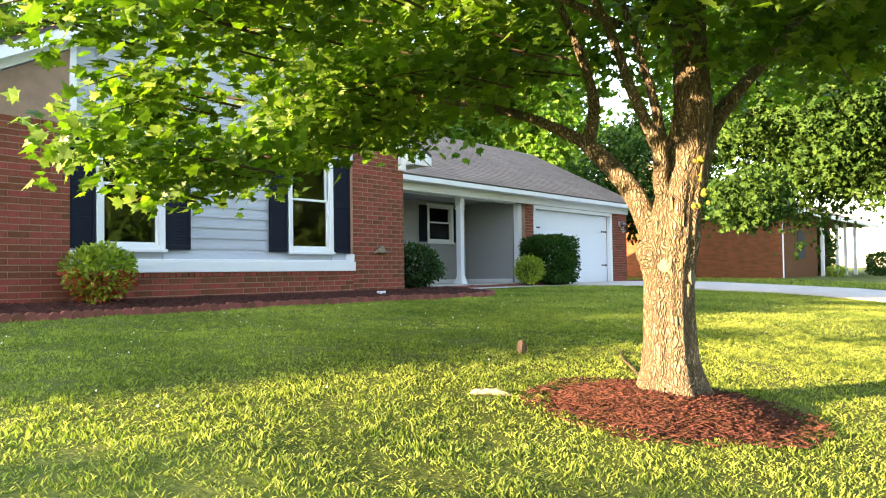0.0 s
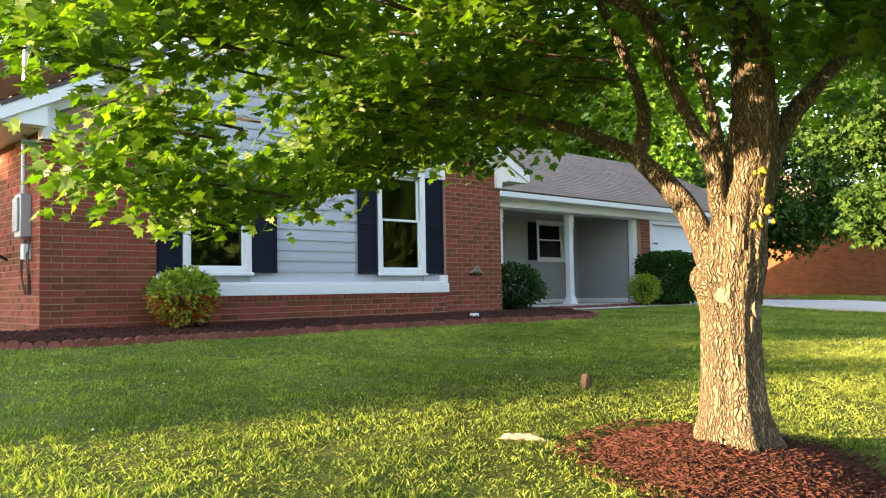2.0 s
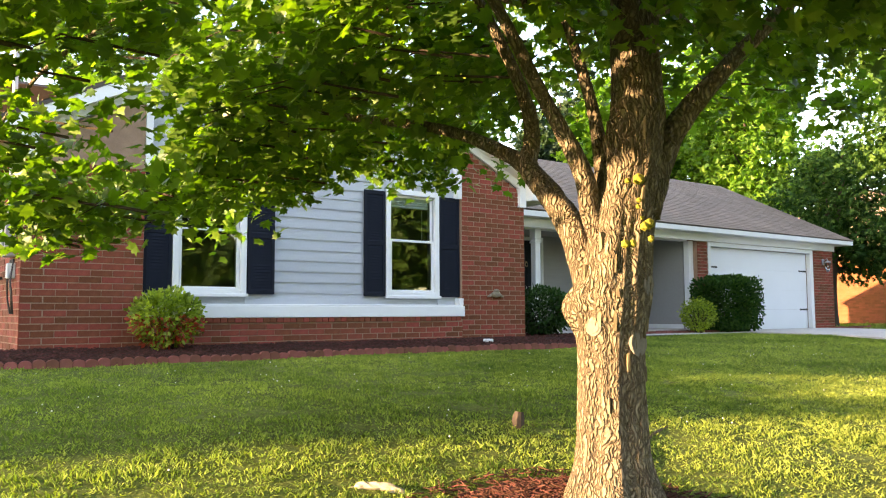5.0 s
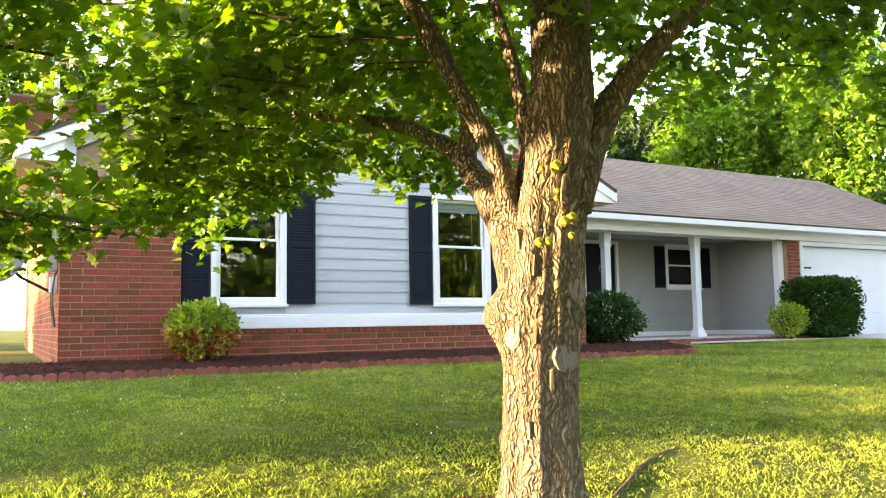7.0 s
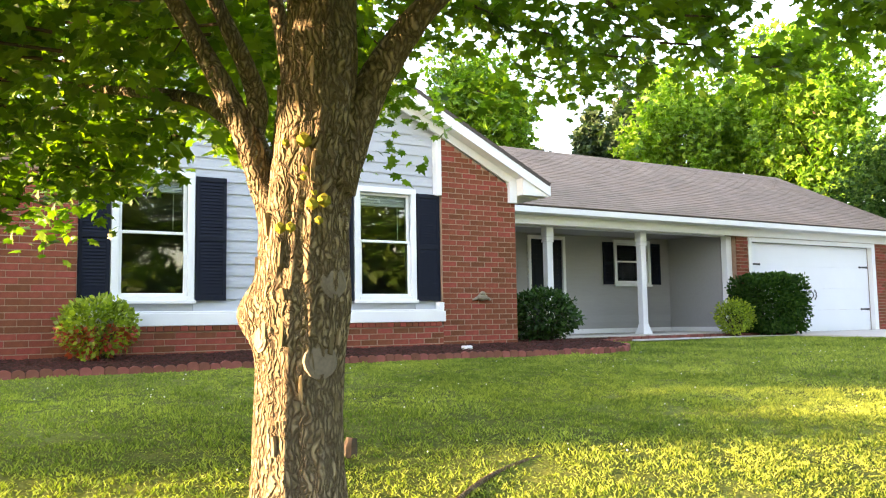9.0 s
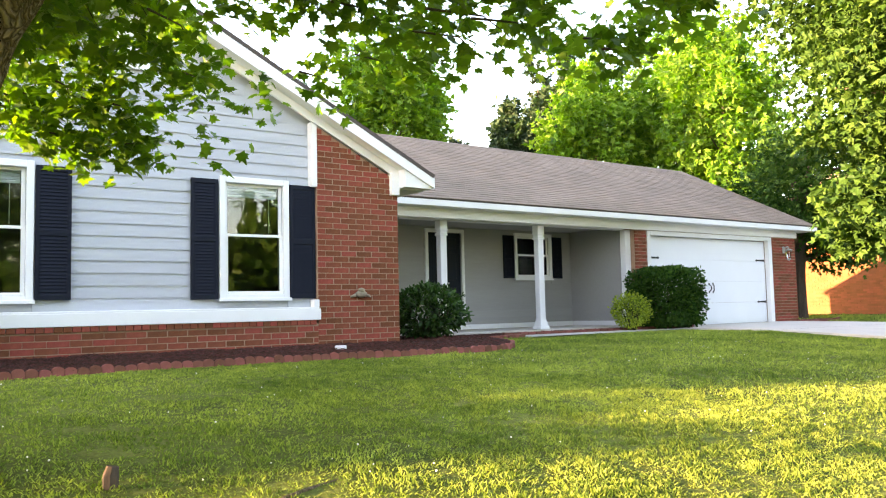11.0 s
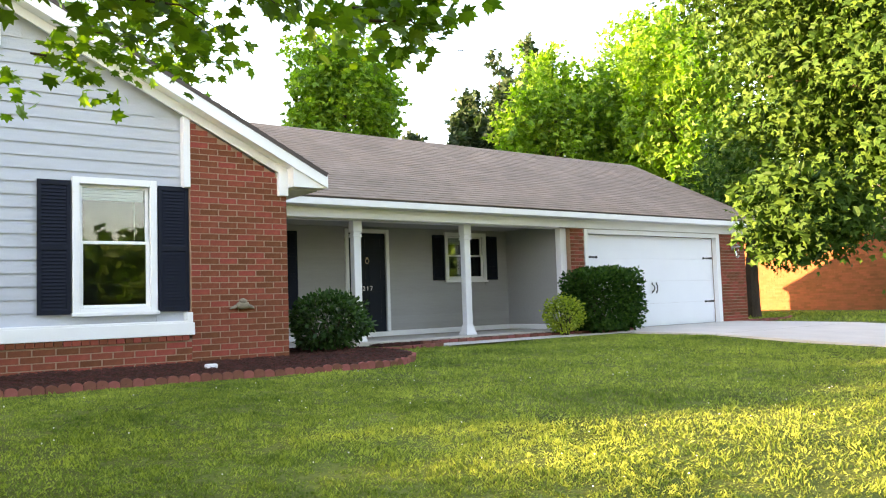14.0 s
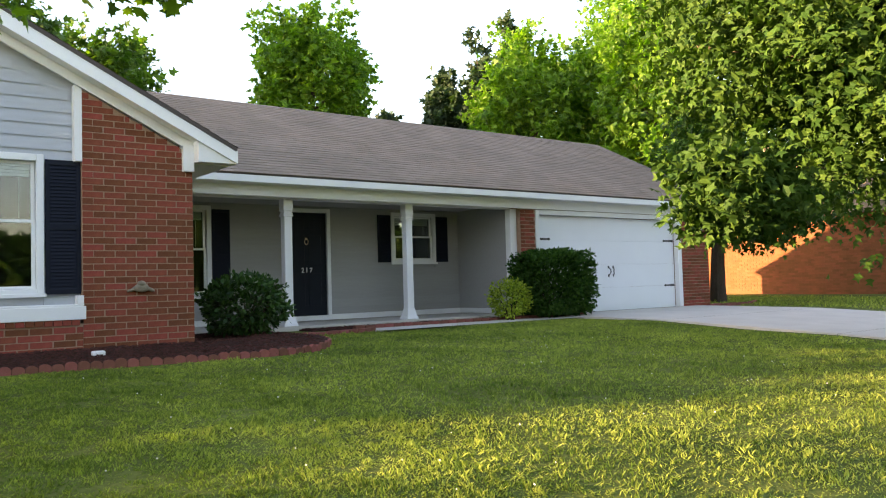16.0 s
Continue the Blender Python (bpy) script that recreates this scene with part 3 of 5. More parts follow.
tagged(part("baseboard", boxed((X1 + 0.01, DOOR[0] - 0.09, BACK - 0.02, BACK + 0.018, 0.892, 1.0), (DOOR[1] + 0.09, 19.48, BACK - 0.02, BACK + 0.018, 0.892, 1.0), (19.47, 19.498, 12.7, BACK - 0.022, 0.892, 1.0), bevel=0.004), "white"), "white board along the foot of the porch wall", "trim", kind="structure")


# ---- windows ----
def window(name, o, y, label, sash=True, blind=0.16, face=1):
    x0, x1, z0, z1 = o
    w = thing(name, ((x0 + x1) / 2, y, z0), label, "window", kind="structure")
    c = CASE
    part("casing", boxed((x0 - c, x0 - 0.002, y - 0.025, y + 0.03, z0 - c, z1 + c), (x1 + 0.002, x1 + c, y - 0.025, y + 0.03, z0 - c, z1 + c), (x0 - 0.002, x1 + 0.002, y - 0.025, y + 0.03, z1 + 0.002, z1 + c), (x0 - 0.002, x1 + 0.002, y - 0.025, y + 0.03, z0 - c, z0 - 0.002), bevel=0.004), "white", w)
    part("window_sill", boxed((x0 - c - 0.02, x1 + c + 0.02, y - 0.05, y - 0.026, z0 - c - 0.015, z0 - c + 0.03), bevel=0.005), "white", w)
    f = 0.045
    mid = z0 + (z1 - z0) * 0.52
    for nm, a, b, back in (("upper_sash", mid, z1, 0.05), ("lower_sash", z0, mid + 0.03, 0.02)):
        s = part(nm, boxed((x0, x0 + f, y + back, y + back + 0.03, a, b), (x1 - f, x1, y + back, y + back + 0.03, a, b), (x0 + f, x1 - f, y + back, y + back + 0.03, b - 0.035, b), (x0 + f, x1 - f, y + back, y + back + 0.03, a, a + 0.035), bevel=0.003), "white", w)
        g = part("pane", boxed((x0 + f - 0.005, x1 - f + 0.005, y + back + 0.012, y + back + 0.017, a + 0.03, b - 0.03)), "glass", s)
        g.visible_shadow = False
    if blind:
        bl = part("blind", boxed(*[(x0 + 0.05, x1 - 0.05, y + 0.11, y + 0.135, z1 - 0.02 - blind * (i + 1) / 4, z1 - 0.025 - blind * i / 4) for i in range(4)], bevel=0.003), "blind", w, "raised pale blind")
        wand = bmesh.new()
        tube(wand, [(x1 - 0.16, y + 0.125, z1 - 0.1), (x1 - 0.16, y + 0.125, mid + 0.06)], [0.005, 0.005], 5)
        part("blind_wand", wand, "blind", w)
    return w


def shutter(x0, x1, y, z0, z1, slats=34):
    s = thing("shutter", ((x0 + x1) / 2, y, z0), "navy louvred shutter fixed beside a window", "shutter", "window shutters")
    f = 0.045
    mid = (z0 + z1) / 2
    part("shutter_frame", boxed((x0, x0 + f, y - 0.03, y, z0, z1), (x1 - f, x1, y - 0.03, y, z0, z1), (x0 + f, x1 - f, y - 0.03, y, z0, z0 + 0.06), (x0 + f, x1 - f, y - 0.03, y, z1 - 0.06, z1), (x0 + f, x1 - f, y - 0.03, y, mid - 0.035, mid + 0.035), (x0 + f, x1 - f, y - 0.006, y, z0 + 0.06, mid - 0.035), (x0 + f, x1 - f, y - 0.006, y, mid + 0.035, z1 - 0.06)), "navy", s)
    made = None
    for a, b in ((z0 + 0.06, mid - 0.035), (mid + 0.035, z1 - 0.06)):
        n = slats // 2
        for i in range(n):
            z = a + (b - a) * (i + 0.5) / n
            if made is None:
                bm = bmesh.new()
                h = (b - a) / n * 0.62
                vs = [bm.verts.new(c) for c in ((x0 + f, y - 0.028, -h), (x1 - f, y - 0.028, -h), (x1 - f, y - 0.008, h), (x0 + f, y - 0.008, h), (x0 + f, y - 0.022, -h), (x1 - f, y - 0.022, -h), (x1 - f, y - 0.004, h), (x0 + f, y - 0.004, h))]
                for q in ((0, 1, 2, 3), (7, 6, 5, 4), (0, 4, 5, 1), (1, 5, 6, 2), (2, 6, 7, 3), (3, 7, 4, 0)):
                    bm.faces.new([vs[k] for k in q])
                made = part("slat", bm, "navy", s)
                made.location.z = z
            else:
                o = made.copy()
                scene.collection.objects.link(o)
                o.location.z = z
    return s


window("window_1", W1, SY - 0.035, "white double-hung window with pale blind raised")
window("window_2", W2, SY - 0.035, "white double-hung window with pale blind raised")
window("window_3", W3, BACK - 0.02, "white porch window with dark glass")
window("window_4", W4, BACK - 0.02, "white porch window beside the front door")
for a, b, y, z0, z1 in ((5.37, 5.735, SY - 0.022, 1.56, 3.18), (6.775, 7.17, SY - 0.022, 1.56, 3.18), (8.63, 9.0, SY - 0.022, 1.55, 3.17), (10.045, 10.435, SY - 0.022, 1.55, 3.17)):
    shutter(a, b, y, z0, z1)
for a, b in ((17.30, 17.62), (18.84, 19.16), (13.66, 14.0)):
    shutter(a, b, BACK - 0.006, 2.05 if a > 16 else 1.45, 3.06, 26)


# ---- gable vent ----
def gable_vent():
    v = thing("gable_vent", (APEX + 0.05, SY, 4.55), "white octagonal louvred vent in the gable", "vent")
    r, cz = 0.36, 4.86
    o = [(APEX + 0.02 + r * math.cos(radians(22.5 + 45 * i)), cz + r * math.sin(radians(22.5 + 45 * i))) for i in range(8)]
    n = [(APEX + 0.02 + 0.8 * r * math.cos(radians(22.5 + 45 * i)), cz + 0.8 * r * math.sin(radians(22.5 + 45 * i))) for i in range(8)]
    bm = bmesh.new()
    a = [[bm.verts.new((x, y, z)) for x, z in ring] for ring, y in ((o, SY - 0.045), (n, SY - 0.045), (n, SY), (o, SY))]
    for p, q in ((0, 1), (1, 2), (3, 0)):
        for i in range(8):
            bm.faces.new((a[p][i], a[p][(i + 1) % 8], a[q][(i + 1) % 8], a[q][i]))
    bmesh.ops.recalc_face_normals(bm, faces=bm.faces)
    part("frame", bm, "white", v)
    for i in range(9):
        z = cz - 0.26 + i * 0.062
        w = min(0.285, 0.285 - max(0, abs(z - cz) - 0.11))
        part("slat", prism([(SY - 0.035, z - 0.022), (SY - 0.03, z - 0.022), (SY - 0.004, z + 0.03), (SY - 0.009, z + 0.03)], "x", APEX + 0.02 - w, APEX + 0.02 + w), "white", v)


gable_vent()


# ---- porch posts ----
def porch_post(x):
    p = thing("porch_post", (x, PY, 0.89), "white square porch post with capital and flared base", "post", "porch posts")
    r = 0.075
    part("shaft", boxed((x - r, x + r, PY - r, PY + r, 1.06, 3.10), bevel=0.008), "white", p)
    part("capital", boxed((x - r - 0.02, x + r + 0.02, PY - r - 0.02, PY + r + 0.02, 2.80, 2.83), (x - r - 0.012, x + r + 0.012, PY - r - 0.012, PY + r + 0.012, 2.83, 2.86), (x - r - 0.016, x + r + 0.016, PY - r - 0.016, PY + r + 0.016, 2.90, 3.098), bevel=0.005), "white", p)
    bm = bmesh.new()
    rings = []
    for z, q in ((0.892, 0.13), (0.92, 0.13), (0.96, 0.112), (1.06, 0.085), (1.10, 0.078)):
        rings.append([bm.verts.new((x + sx * q, PY + sy * q, z)) for sx, sy in ((-1, -1), (1, -1), (1, 1), (-1, 1))])
    for a, b in zip(rings, rings[1:]):
        for i in range(4):
            bm.faces.new((a[i], a[(i + 1) % 4], b[(i + 1) % 4], b[i]))
    bm.faces.new(rings[0][::-1])
    bm.faces.new(rings[-1])
    part("base", bm, "white", p)


for px in (14.36, 16.92):
    porch_post(px)
pil = thing("porch_pilaster", (19.53, PY, 0.89), "white square pilaster against the garage wall", "post")
part("shaft", boxed((19.44, 19.62, PY - 0.18, PY - 0.02, 0.89, 3.10), bevel=0.006), "white", pil)
half = thing("porch_half_post", (11.9, PY, 0.89), "white half post against the brick return", "post")
part("shaft", boxed((11.83, 11.93, PY - 0.07, PY + 0.07, 0.89, 3.10), bevel=0.006), "white", half)


# ---- front door ----
def front_door():
    x0, x1, z0, z1 = DOOR
    y = BACK - 0.005
    d = thing("door_1", ((x0 + x1) / 2, y, z0), "closed navy panelled front door numbered 217", "door", kind="structure")
    part("casing", boxed((x0 - 0.08, x0 - 0.002, y - 0.03, y + 0.02, 0.892, z1 + 0.08), (x1 + 0.002, x1 + 0.08, y - 0.03, y + 0.02, 0.892, z1 + 0.08), (x0 - 0.002, x1 + 0.002, y - 0.03, y + 0.02, z1 + 0.002, z1 + 0.08), bevel=0.004), "white", d, "white door casing")
    part("threshold", boxed((x0 - 0.08, x1 + 0.08, y - 0.06, y + 0.06, 0.892, z0 - 0.004), bevel=0.004), "white", d)
    leaf = part("leaf", boxed((x0 + 0.004, x1 - 0.004, y + 0.03, y + 0.075, z0, z1 - 0.004)), "door", d, "navy painted door leaf")
    for a, b in ((x0 + 0.12, x0 + 0.41), (x1 - 0.41, x1 - 0.12)):
        for c, e in ((z0 + 0.2, z0 + 0.85), (z0 + 1.0, z0 + 1.62), (z0 + 1.72, z0 + 1.95)):
            part("panel", boxed((a, b, y + 0.02, y + 0.03, c, e), bevel=0.006), "door", leaf)
    knocker = bmesh.new()
    xm = (x0 + x1) / 2
    tube(knocker, [(xm + 0.04 * math.cos(k), y + 0.01, z0 + 1.48 + 0.055 * math.sin(k)) for k in np.linspace(0, 6.28, 14)], [0.007] * 14, 5)
    box(knocker, xm - 0.02, xm + 0.02, y + 0.01, y + 0.03, z0 + 1.52, z0 + 1.56)
    part("knocker", knocker, "brass", d, "aged metal door knocker")
    knob = bmesh.new()
    bmesh.ops.create_uvsphere(knob, u_segments=12, v_segments=8, radius=0.032, matrix=Matrix.Translation((x0 + 0.08, y - 0.02, z0 + 0.92)))
    tube(knob, [(x0 + 0.08, y + 0.03, z0 + 0.92), (x0 + 0.08, y - 0.01, z0 + 0.92)], [0.03, 0.012], 10)
    part("door_knob", knob, "brass", d, "aged brass knob", smooth=True)
    cu = bpy.data.curves.new("number", "FONT")
    cu.body, cu.size, cu.extrude, cu.align_x = "217", 0.135, 0.004, "CENTER"
    cu.space_character = 1.35
    n = new("number", cu)
    n.matrix_basis = pose(xm, y + 0.026, z0 + 0.865, 90, 0, 0)
    dg = bpy.context.evaluated_depsgraph_get()
    me = bpy.data.meshes.new_from_object(n.evaluated_get(dg))
    bpy.data.objects.remove(n)
    me.materials.clear()
    me.materials.append(M["white"])
    t = new("number", me)
    t.matrix_basis = pose(xm, y + 0.014, z0 + 0.865, 90, 0, 0)
    t.parent = d
    t.matrix_parent_inverse = d.matrix_basis.inverted()
    t["label"] = "white house number 217"


front_door()


# ---- garage door ----
def garage_door():
    x0, x1, z0, z1 = 20.17, 24.91, 0.83, 2.98
    y = GY + 0.12
    g = thing("garage_door", ((x0 + x1) / 2, y, z0), "closed white sectional garage door with black strap hinges", "garage door")
    part("casing", boxed((x0 - 0.11, x0 - 0.004, GY - 0.02, GY + 0.11, 0.80, 3.09), (x1 + 0.004, x1 + 0.15, GY - 0.02, GY + 0.11, 0.80, 3.09), (x0 - 0.004, x1 + 0.004, GY - 0.02, GY + 0.11, z1 + 0.01, 3.09), bevel=0.005), "white", g, "white frame of the garage opening")
    n = 4
    h = (z1 - z0) / n
    for i in range(n):
        p = part("section", boxed((x0, x1, y, y + 0.04, z0 + i * h + 0.001, z0 + (i + 1) * h - 0.001), bevel=0.002), "garage", g)
    part("seal", boxed((x0, x1, y, y + 0.03, 0.815, z0 + 0.002)), "iron", g)
    for z in (1.37, 2.47):
        for a, s in ((x0 + 0.03, 1), (x1 - 0.03, -1)):
            part("strap_hinge", prism([(a, z - 0.028), (a + s * 0.30, z - 0.017), (a + s * 0.36, z - 0.03), (a + s * 0.40, z), (a + s * 0.36, z + 0.03), (a + s * 0.30, z + 0.017), (a, z + 0.028)], "y", y - 0.014, y - 0.006), "iron", g, "black iron strap hinge")
    for s in (-1, 1):
        bm = bmesh.new()
        xm = (x0 + x1) / 2 + s * 0.08
        tube(bm, spline([(xm, y - 0.002, 1.64), (xm - s * 0.015, y - 0.05, 1.69), (xm - s * 0.03, y - 0.055, 1.74), (xm - s * 0.015, y - 0.05, 1.79), (xm, y - 0.002, 1.84)], 4), [0.012] * 17, 6)
        box(bm, xm - 0.02, xm + 0.02, y - 0.012, y - 0.006, 1.61, 1.67)
        box(bm, xm - 0.02, xm + 0.02, y - 0.012, y - 0.006, 1.81, 1.87)
        part("handle", bm, "iron", g, "black iron pull")


garage_door()


# ---- trees ----
def limb(bm, pts, r0, r1, sides=10, seed=0, wob=0.06):
    s = spline(pts, 5)
    tube(bm, s, [r0 + (r1 - r0) * i / (len(s) - 1) for i in range(len(s))], sides, wob, seed)


def front_maple():
    TX, TY = 5.235, 2.37
    b = ground_z(TX, TY)
    t = thing("maple_tree", (TX, TY, b), "broad green maple with furrowed sunlit trunk in mulch ring", "tree")
    rng = random.Random(11)
    # trunk: ridged rings with a root flare and a knob
    prof = [(-0.1, 0.34), (0.06, 0.315), (0.14, 0.272), (0.26, 0.232), (0.45, 0.207), (0.65, 0.195), (0.85, 0.196), (1.0, 0.212), (1.08, 0.216), (1.18, 0.205), (1.35, 0.19), (1.5, 0.188), (1.65, 0.182), (1.8, 0.168), (2.0, 0.152), (2.3, 0.145), (2.7, 0.135), (3.2, 0.115), (3.9, 0.085), (4.7, 0.055), (5.6, 0.02)]
    hs = np.arange(-0.1, 5.6, 0.03)
    bm = bmesh.new()
    rings = []
    sides = 96

    def axis_at(h):
        """The stem stands straight to the fork, then swings towards the street."""
        return TX + float(np.interp(h, (0, 1.5, 2.1, 5.6), (0, 0, 0.02, 0.1))), TY - float(np.interp(h, (0, 0.9, 1.3, 1.9, 2.3, 5.6), (0, 0.01, 0.07, 0.19, 0.17, 0.1)))

    for h in hs:
        r = float(np.interp(h, [p[0] for p in prof], [p[1] for p in prof]))
        cx, cy = axis_at(h)
        ring = []
        for k in range(sides):
            a = 2 * math.pi * k / sides
            d = Vector((math.cos(a), math.sin(a), 0))
            q = Vector((d.x * 3.2, d.y * 3.2, h * 1.1))
            fur = abs(noise.noise(Vector((d.x * 6, d.y * 6, h * 1.6)))) * 0.10 + abs(noise.noise(Vector((d.x * 13, d.y * 13, h * 4.0)))) * 0.06
            knob = 0.075 * math.exp(-((h - 1.02) / 0.10) ** 2) * max(0, math.cos(a - radians(139))) ** 6
            root = 0.09 * max(0, 0.35 - h) * (1 + math.sin(5 * a + 1))
            rr = 0.76 * r * (0.97 + fur + 0.10 * noise.noise(q)) + (knob + root)
            ring.append(bm.verts.new((cx + d.x * rr, cy + d.y * rr, b + h)))
        rings.append(ring)
    for p, q in zip(rings, rings[1:]):
        for k in range(sides):
            bm.faces.new((p[k], p[(k + 1) % sides], q[(k + 1) % sides], q[k]))
    part("trunk", bm, "bark", t, "furrowed tan-grey trunk", smooth=True)
    # loose bark plates
    verts, faces = [], []
    for i in range(50):
        h = rng.uniform(0.12, 2.0)
        a = rng.uniform(0, 6.283)
        r = float(np.interp(h, [p[0] for p in prof], [p[1] for p in prof])) * 0.79
        cx, cy = axis_at(h)
        w, l = rng.uniform(0.004, 0.009), rng.uniform(0.03, 0.11)
        d, s = Vector((math.cos(a), math.sin(a), 0)), Vector((-math.sin(a), math.cos(a), rng.uniform(-0.25, 0.25)))
        knob = 0.06 * math.exp(-((h - 1.02) / 0.10) ** 2) * max(0, math.cos(a - radians(139))) ** 6
        c = Vector((cx, cy, b + h)) + d * (r + knob)
        up = Vector((rng.uniform(-0.15, 0.15), 0, 1))
        o = rng.uniform(0.001, 0.007)
        i0 = len(verts)
        for u, v, e in ((-1, -1, 0), (0.7, -1.1, 0), (1, 0.2, 0.4), (0.5, 1, 1), (-0.7, 0.9, 0.6), (-1.1, 0, 0.2)):
            verts.append(tuple(c + s * u * w + up * v * l * 0.5 + d * (o * (0.6 + e))))
        for u, v in ((-1, -1), (0.7, -1.1), (1, 0.2), (0.5, 1), (-0.7, 0.9), (-1.1, 0)):
            verts.append(tuple(c + s * u * w * 1.1 + up * v * l * 0.52 - d * 0.012))
        faces.append(tuple(i0 + k for k in range(6)))
        faces += [(i0 + k, i0 + 6 + k, i0 + 6 + (k + 1) % 6, i0 + (k + 1) % 6) for k in range(6)]
    tagged(raw_mesh("flaking_bark", verts, faces, "bark_plate", t), "flaking bark plates", kind="stuff")
    # pruning scars
    for a, h, r in ((-71, 1.12, 0.046), (-83, 0.855, 0.052), (190, 0.93, 0.036)):
        bm = bmesh.new()
        ca, sa = math.cos(radians(a)), math.sin(radians(a))
        rr = float(np.interp(h, [p[0] for p in prof], [p[1] for p in prof])) * 0.785 - 0.008
        c = Vector((axis_at(h)[0] + ca * rr, axis_at(h)[1] + sa * rr, b + h))
        tube(bm, [c - Vector((ca, sa, 0)) * 0.05, c + Vector((ca, sa, 0)) * 0.006, c + Vector((ca, sa, 0)) * 0.012, c + Vector((ca, sa, 0)) * 0.004], [r * 1.25, r * 1.2, r * 0.9, r * 0.55], 14, 0.05, int(h * 100))
        part("pruning_scar", bm, "cut", t, "healed round pruning scar")
    # limbs
    def at(dx, dy, z):
        return (TX + dx, TY + dy, z)
    main = [
        ([(5.20, 2.44, 1.36), (5.222, 2.58, 1.67), (5.219, 2.765, 1.90), (5.232, 2.915, 2.05), (5.25, 2.90, 2.19), (5.15, 2.84, 2.38), (4.95, 2.9, 2.8), (4.6, 3.1, 3.5)], 0.082, 0.018),
        ([(5.23, 2.90, 2.03), (5.19, 3.06, 2.14), (5.10, 3.5, 2.34), (4.85, 4.3, 2.55), (4.5, 5.0, 2.75)], 0.05, 0.015),
        ([(5.19, 2.30, 1.48), (5.112, 2.345, 1.714), (5.034, 2.32, 1.88), (4.965, 2.36, 2.06), (4.87, 2.417, 2.26), (4.6, 2.5, 2.75), (4.2, 2.7, 3.4)], 0.062, 0.018),
        ([(5.20, 2.32, 1.62), (5.215, 2.37, 1.92), (5.20, 2.43, 2.3), (5.1, 2.6, 3.0)], 0.05, 0.02),
        ([(5.30, 2.20, 1.72), (5.40, 2.15, 2.04), (5.488, 2.06, 2.23), (5.604, 1.96, 2.40), (5.95, 1.75, 2.8), (6.6, 1.4, 3.5)], 0.075, 0.02),
        ([at(-0.02, -0.18, 2.5), at(-0.4, -0.45, 3.1), at(-1.2, -0.9, 3.5), at(-2.0, -1.4, 3.9)], 0.05, 0.02),
        ([at(-0.35, 0.13, 2.72), at(-0.8, 0.5, 2.9), at(-1.4, 1.2, 3.0), at(-2.0, 2.2, 2.7), at(-2.3, 2.9, 2.2)], 0.028, 0.008),
        ([at(0.05, -0.15, 2.5), at(0.8, 0.3, 3.0), at(1.7, 0.8, 3.3), at(2.6, 1.0, 3.2)], 0.05, 0.012),
        ([at(0.7, -0.6, 2.8), at(1.2, -0.6, 3.0), at(1.9, -0.55, 3.05), at(2.7, -0.6, 2.8)], 0.035, 0.01),
    ]
    for i, (p, r0, r1) in enumerate(main):
        bm = bmesh.new()
        limb(bm, p, r0, r1, 14, i)
        part("limb", bm, "bark", t, smooth=True)
    bm = bmesh.new()
    for i in range(10):
        c = Vector(at(rng.uniform(-0.17, 0.0), rng.uniform(-0.29, -0.22), b + rng.uniform(1.25, 1.6)))
        bmesh.ops.create_icosphere(bm, subdivisions=1, radius=rng.uniform(0.012, 0.03), matrix=Matrix.Translation(c))
    tagged(part("moss", bm, "moss", t), "yellow-green moss at the fork", kind="stuff")
    # crown: sprays on twigs, drooping rim, underside set by how far out they are
    nr = np.random.default_rng(5)
    cs, os_ = [], []
    twigs = bmesh.new()
    n = 0
    while n < 3000:
        a = nr.uniform(0, 2 * math.pi)
        rad = 3.45 * math.sqrt(nr.uniform(0.02, 1.0))
        lobe = 1 + 0.16 * noise.noise(Vector((math.cos(a) * 1.8, math.sin(a) * 1.8, 3.0)))
        rad *= lobe * (1 + 0.14 * max(0, math.cos(a - radians(15))))
        top = 2.6 + 3.6 * math.sqrt(max(0.02, 1 - (rad / 4.4) ** 2))
        x, y = TX + rad * math.cos(a), TY + 0.15 + rad * math.sin(a)
        low = 2.45 + 0.36 * noise.noise(Vector((x * 0.8, y * 0.8, 1.0))) - 0.06 * max(0, rad - 2.2)
        west = max(0, math.cos(a - radians(124)))
        low -= 0.60 * west ** 6 * max(0, min(1, (rad - 0.9) / 2.2))
        low += 0.42 * max(0, math.cos(a - radians(172))) ** 8
        top -= 0.9 * west ** 4
        if rad < 1.0:
            low += 0.15
        east = max(0, math.cos(a - radians(5)))
        low += 0.70 * east ** 0.7
        z = low + (top - low) * nr.uniform(0, 1) ** 2.1
        if noise.noise(Vector((x * 1.5, y * 1.5, z * 1.8))) < -0.14 + 0.2 * east:
            continue
        out = np.array([math.cos(a), math.sin(a), 0.15])
        out = out / np.linalg.norm(out)
        k = int(nr.integers(13, 24))
        ln = nr.uniform(0.25, 0.6)
        s = nr.uniform(0, 1, k)[:, None]
        p = np.array([x, y, z]) + out * (s - 0.5) * ln + np.array([0, 0, -0.22]) * s * s * ln + nr.normal(0, 0.085, (k, 3))
        cs.append(p)
        os_.append(np.repeat(out[None], k, 0))
        if n % 4 == 0:
            c0 = Vector((x, y, z)) - Vector(out) * ln * 0.9
            tube(twigs, [c0, Vector((x, y, z + 0.02)), Vector((x, y, z - 0.08)) + Vector(out) * ln * 0.5], [0.008, 0.005, 0.002], 4)
        n += 1
    c, o = np.concatenate(cs), np.concatenate(os_)
    lo = c[:, 2] > 1.62
    lv = leaves("crown", c[lo], o[lo], 0.105, MAPLE, "leaf", t, 7, 0.75, 0.5)
    tagged(lv, "dense lobed green maple leaves", kind="stuff")
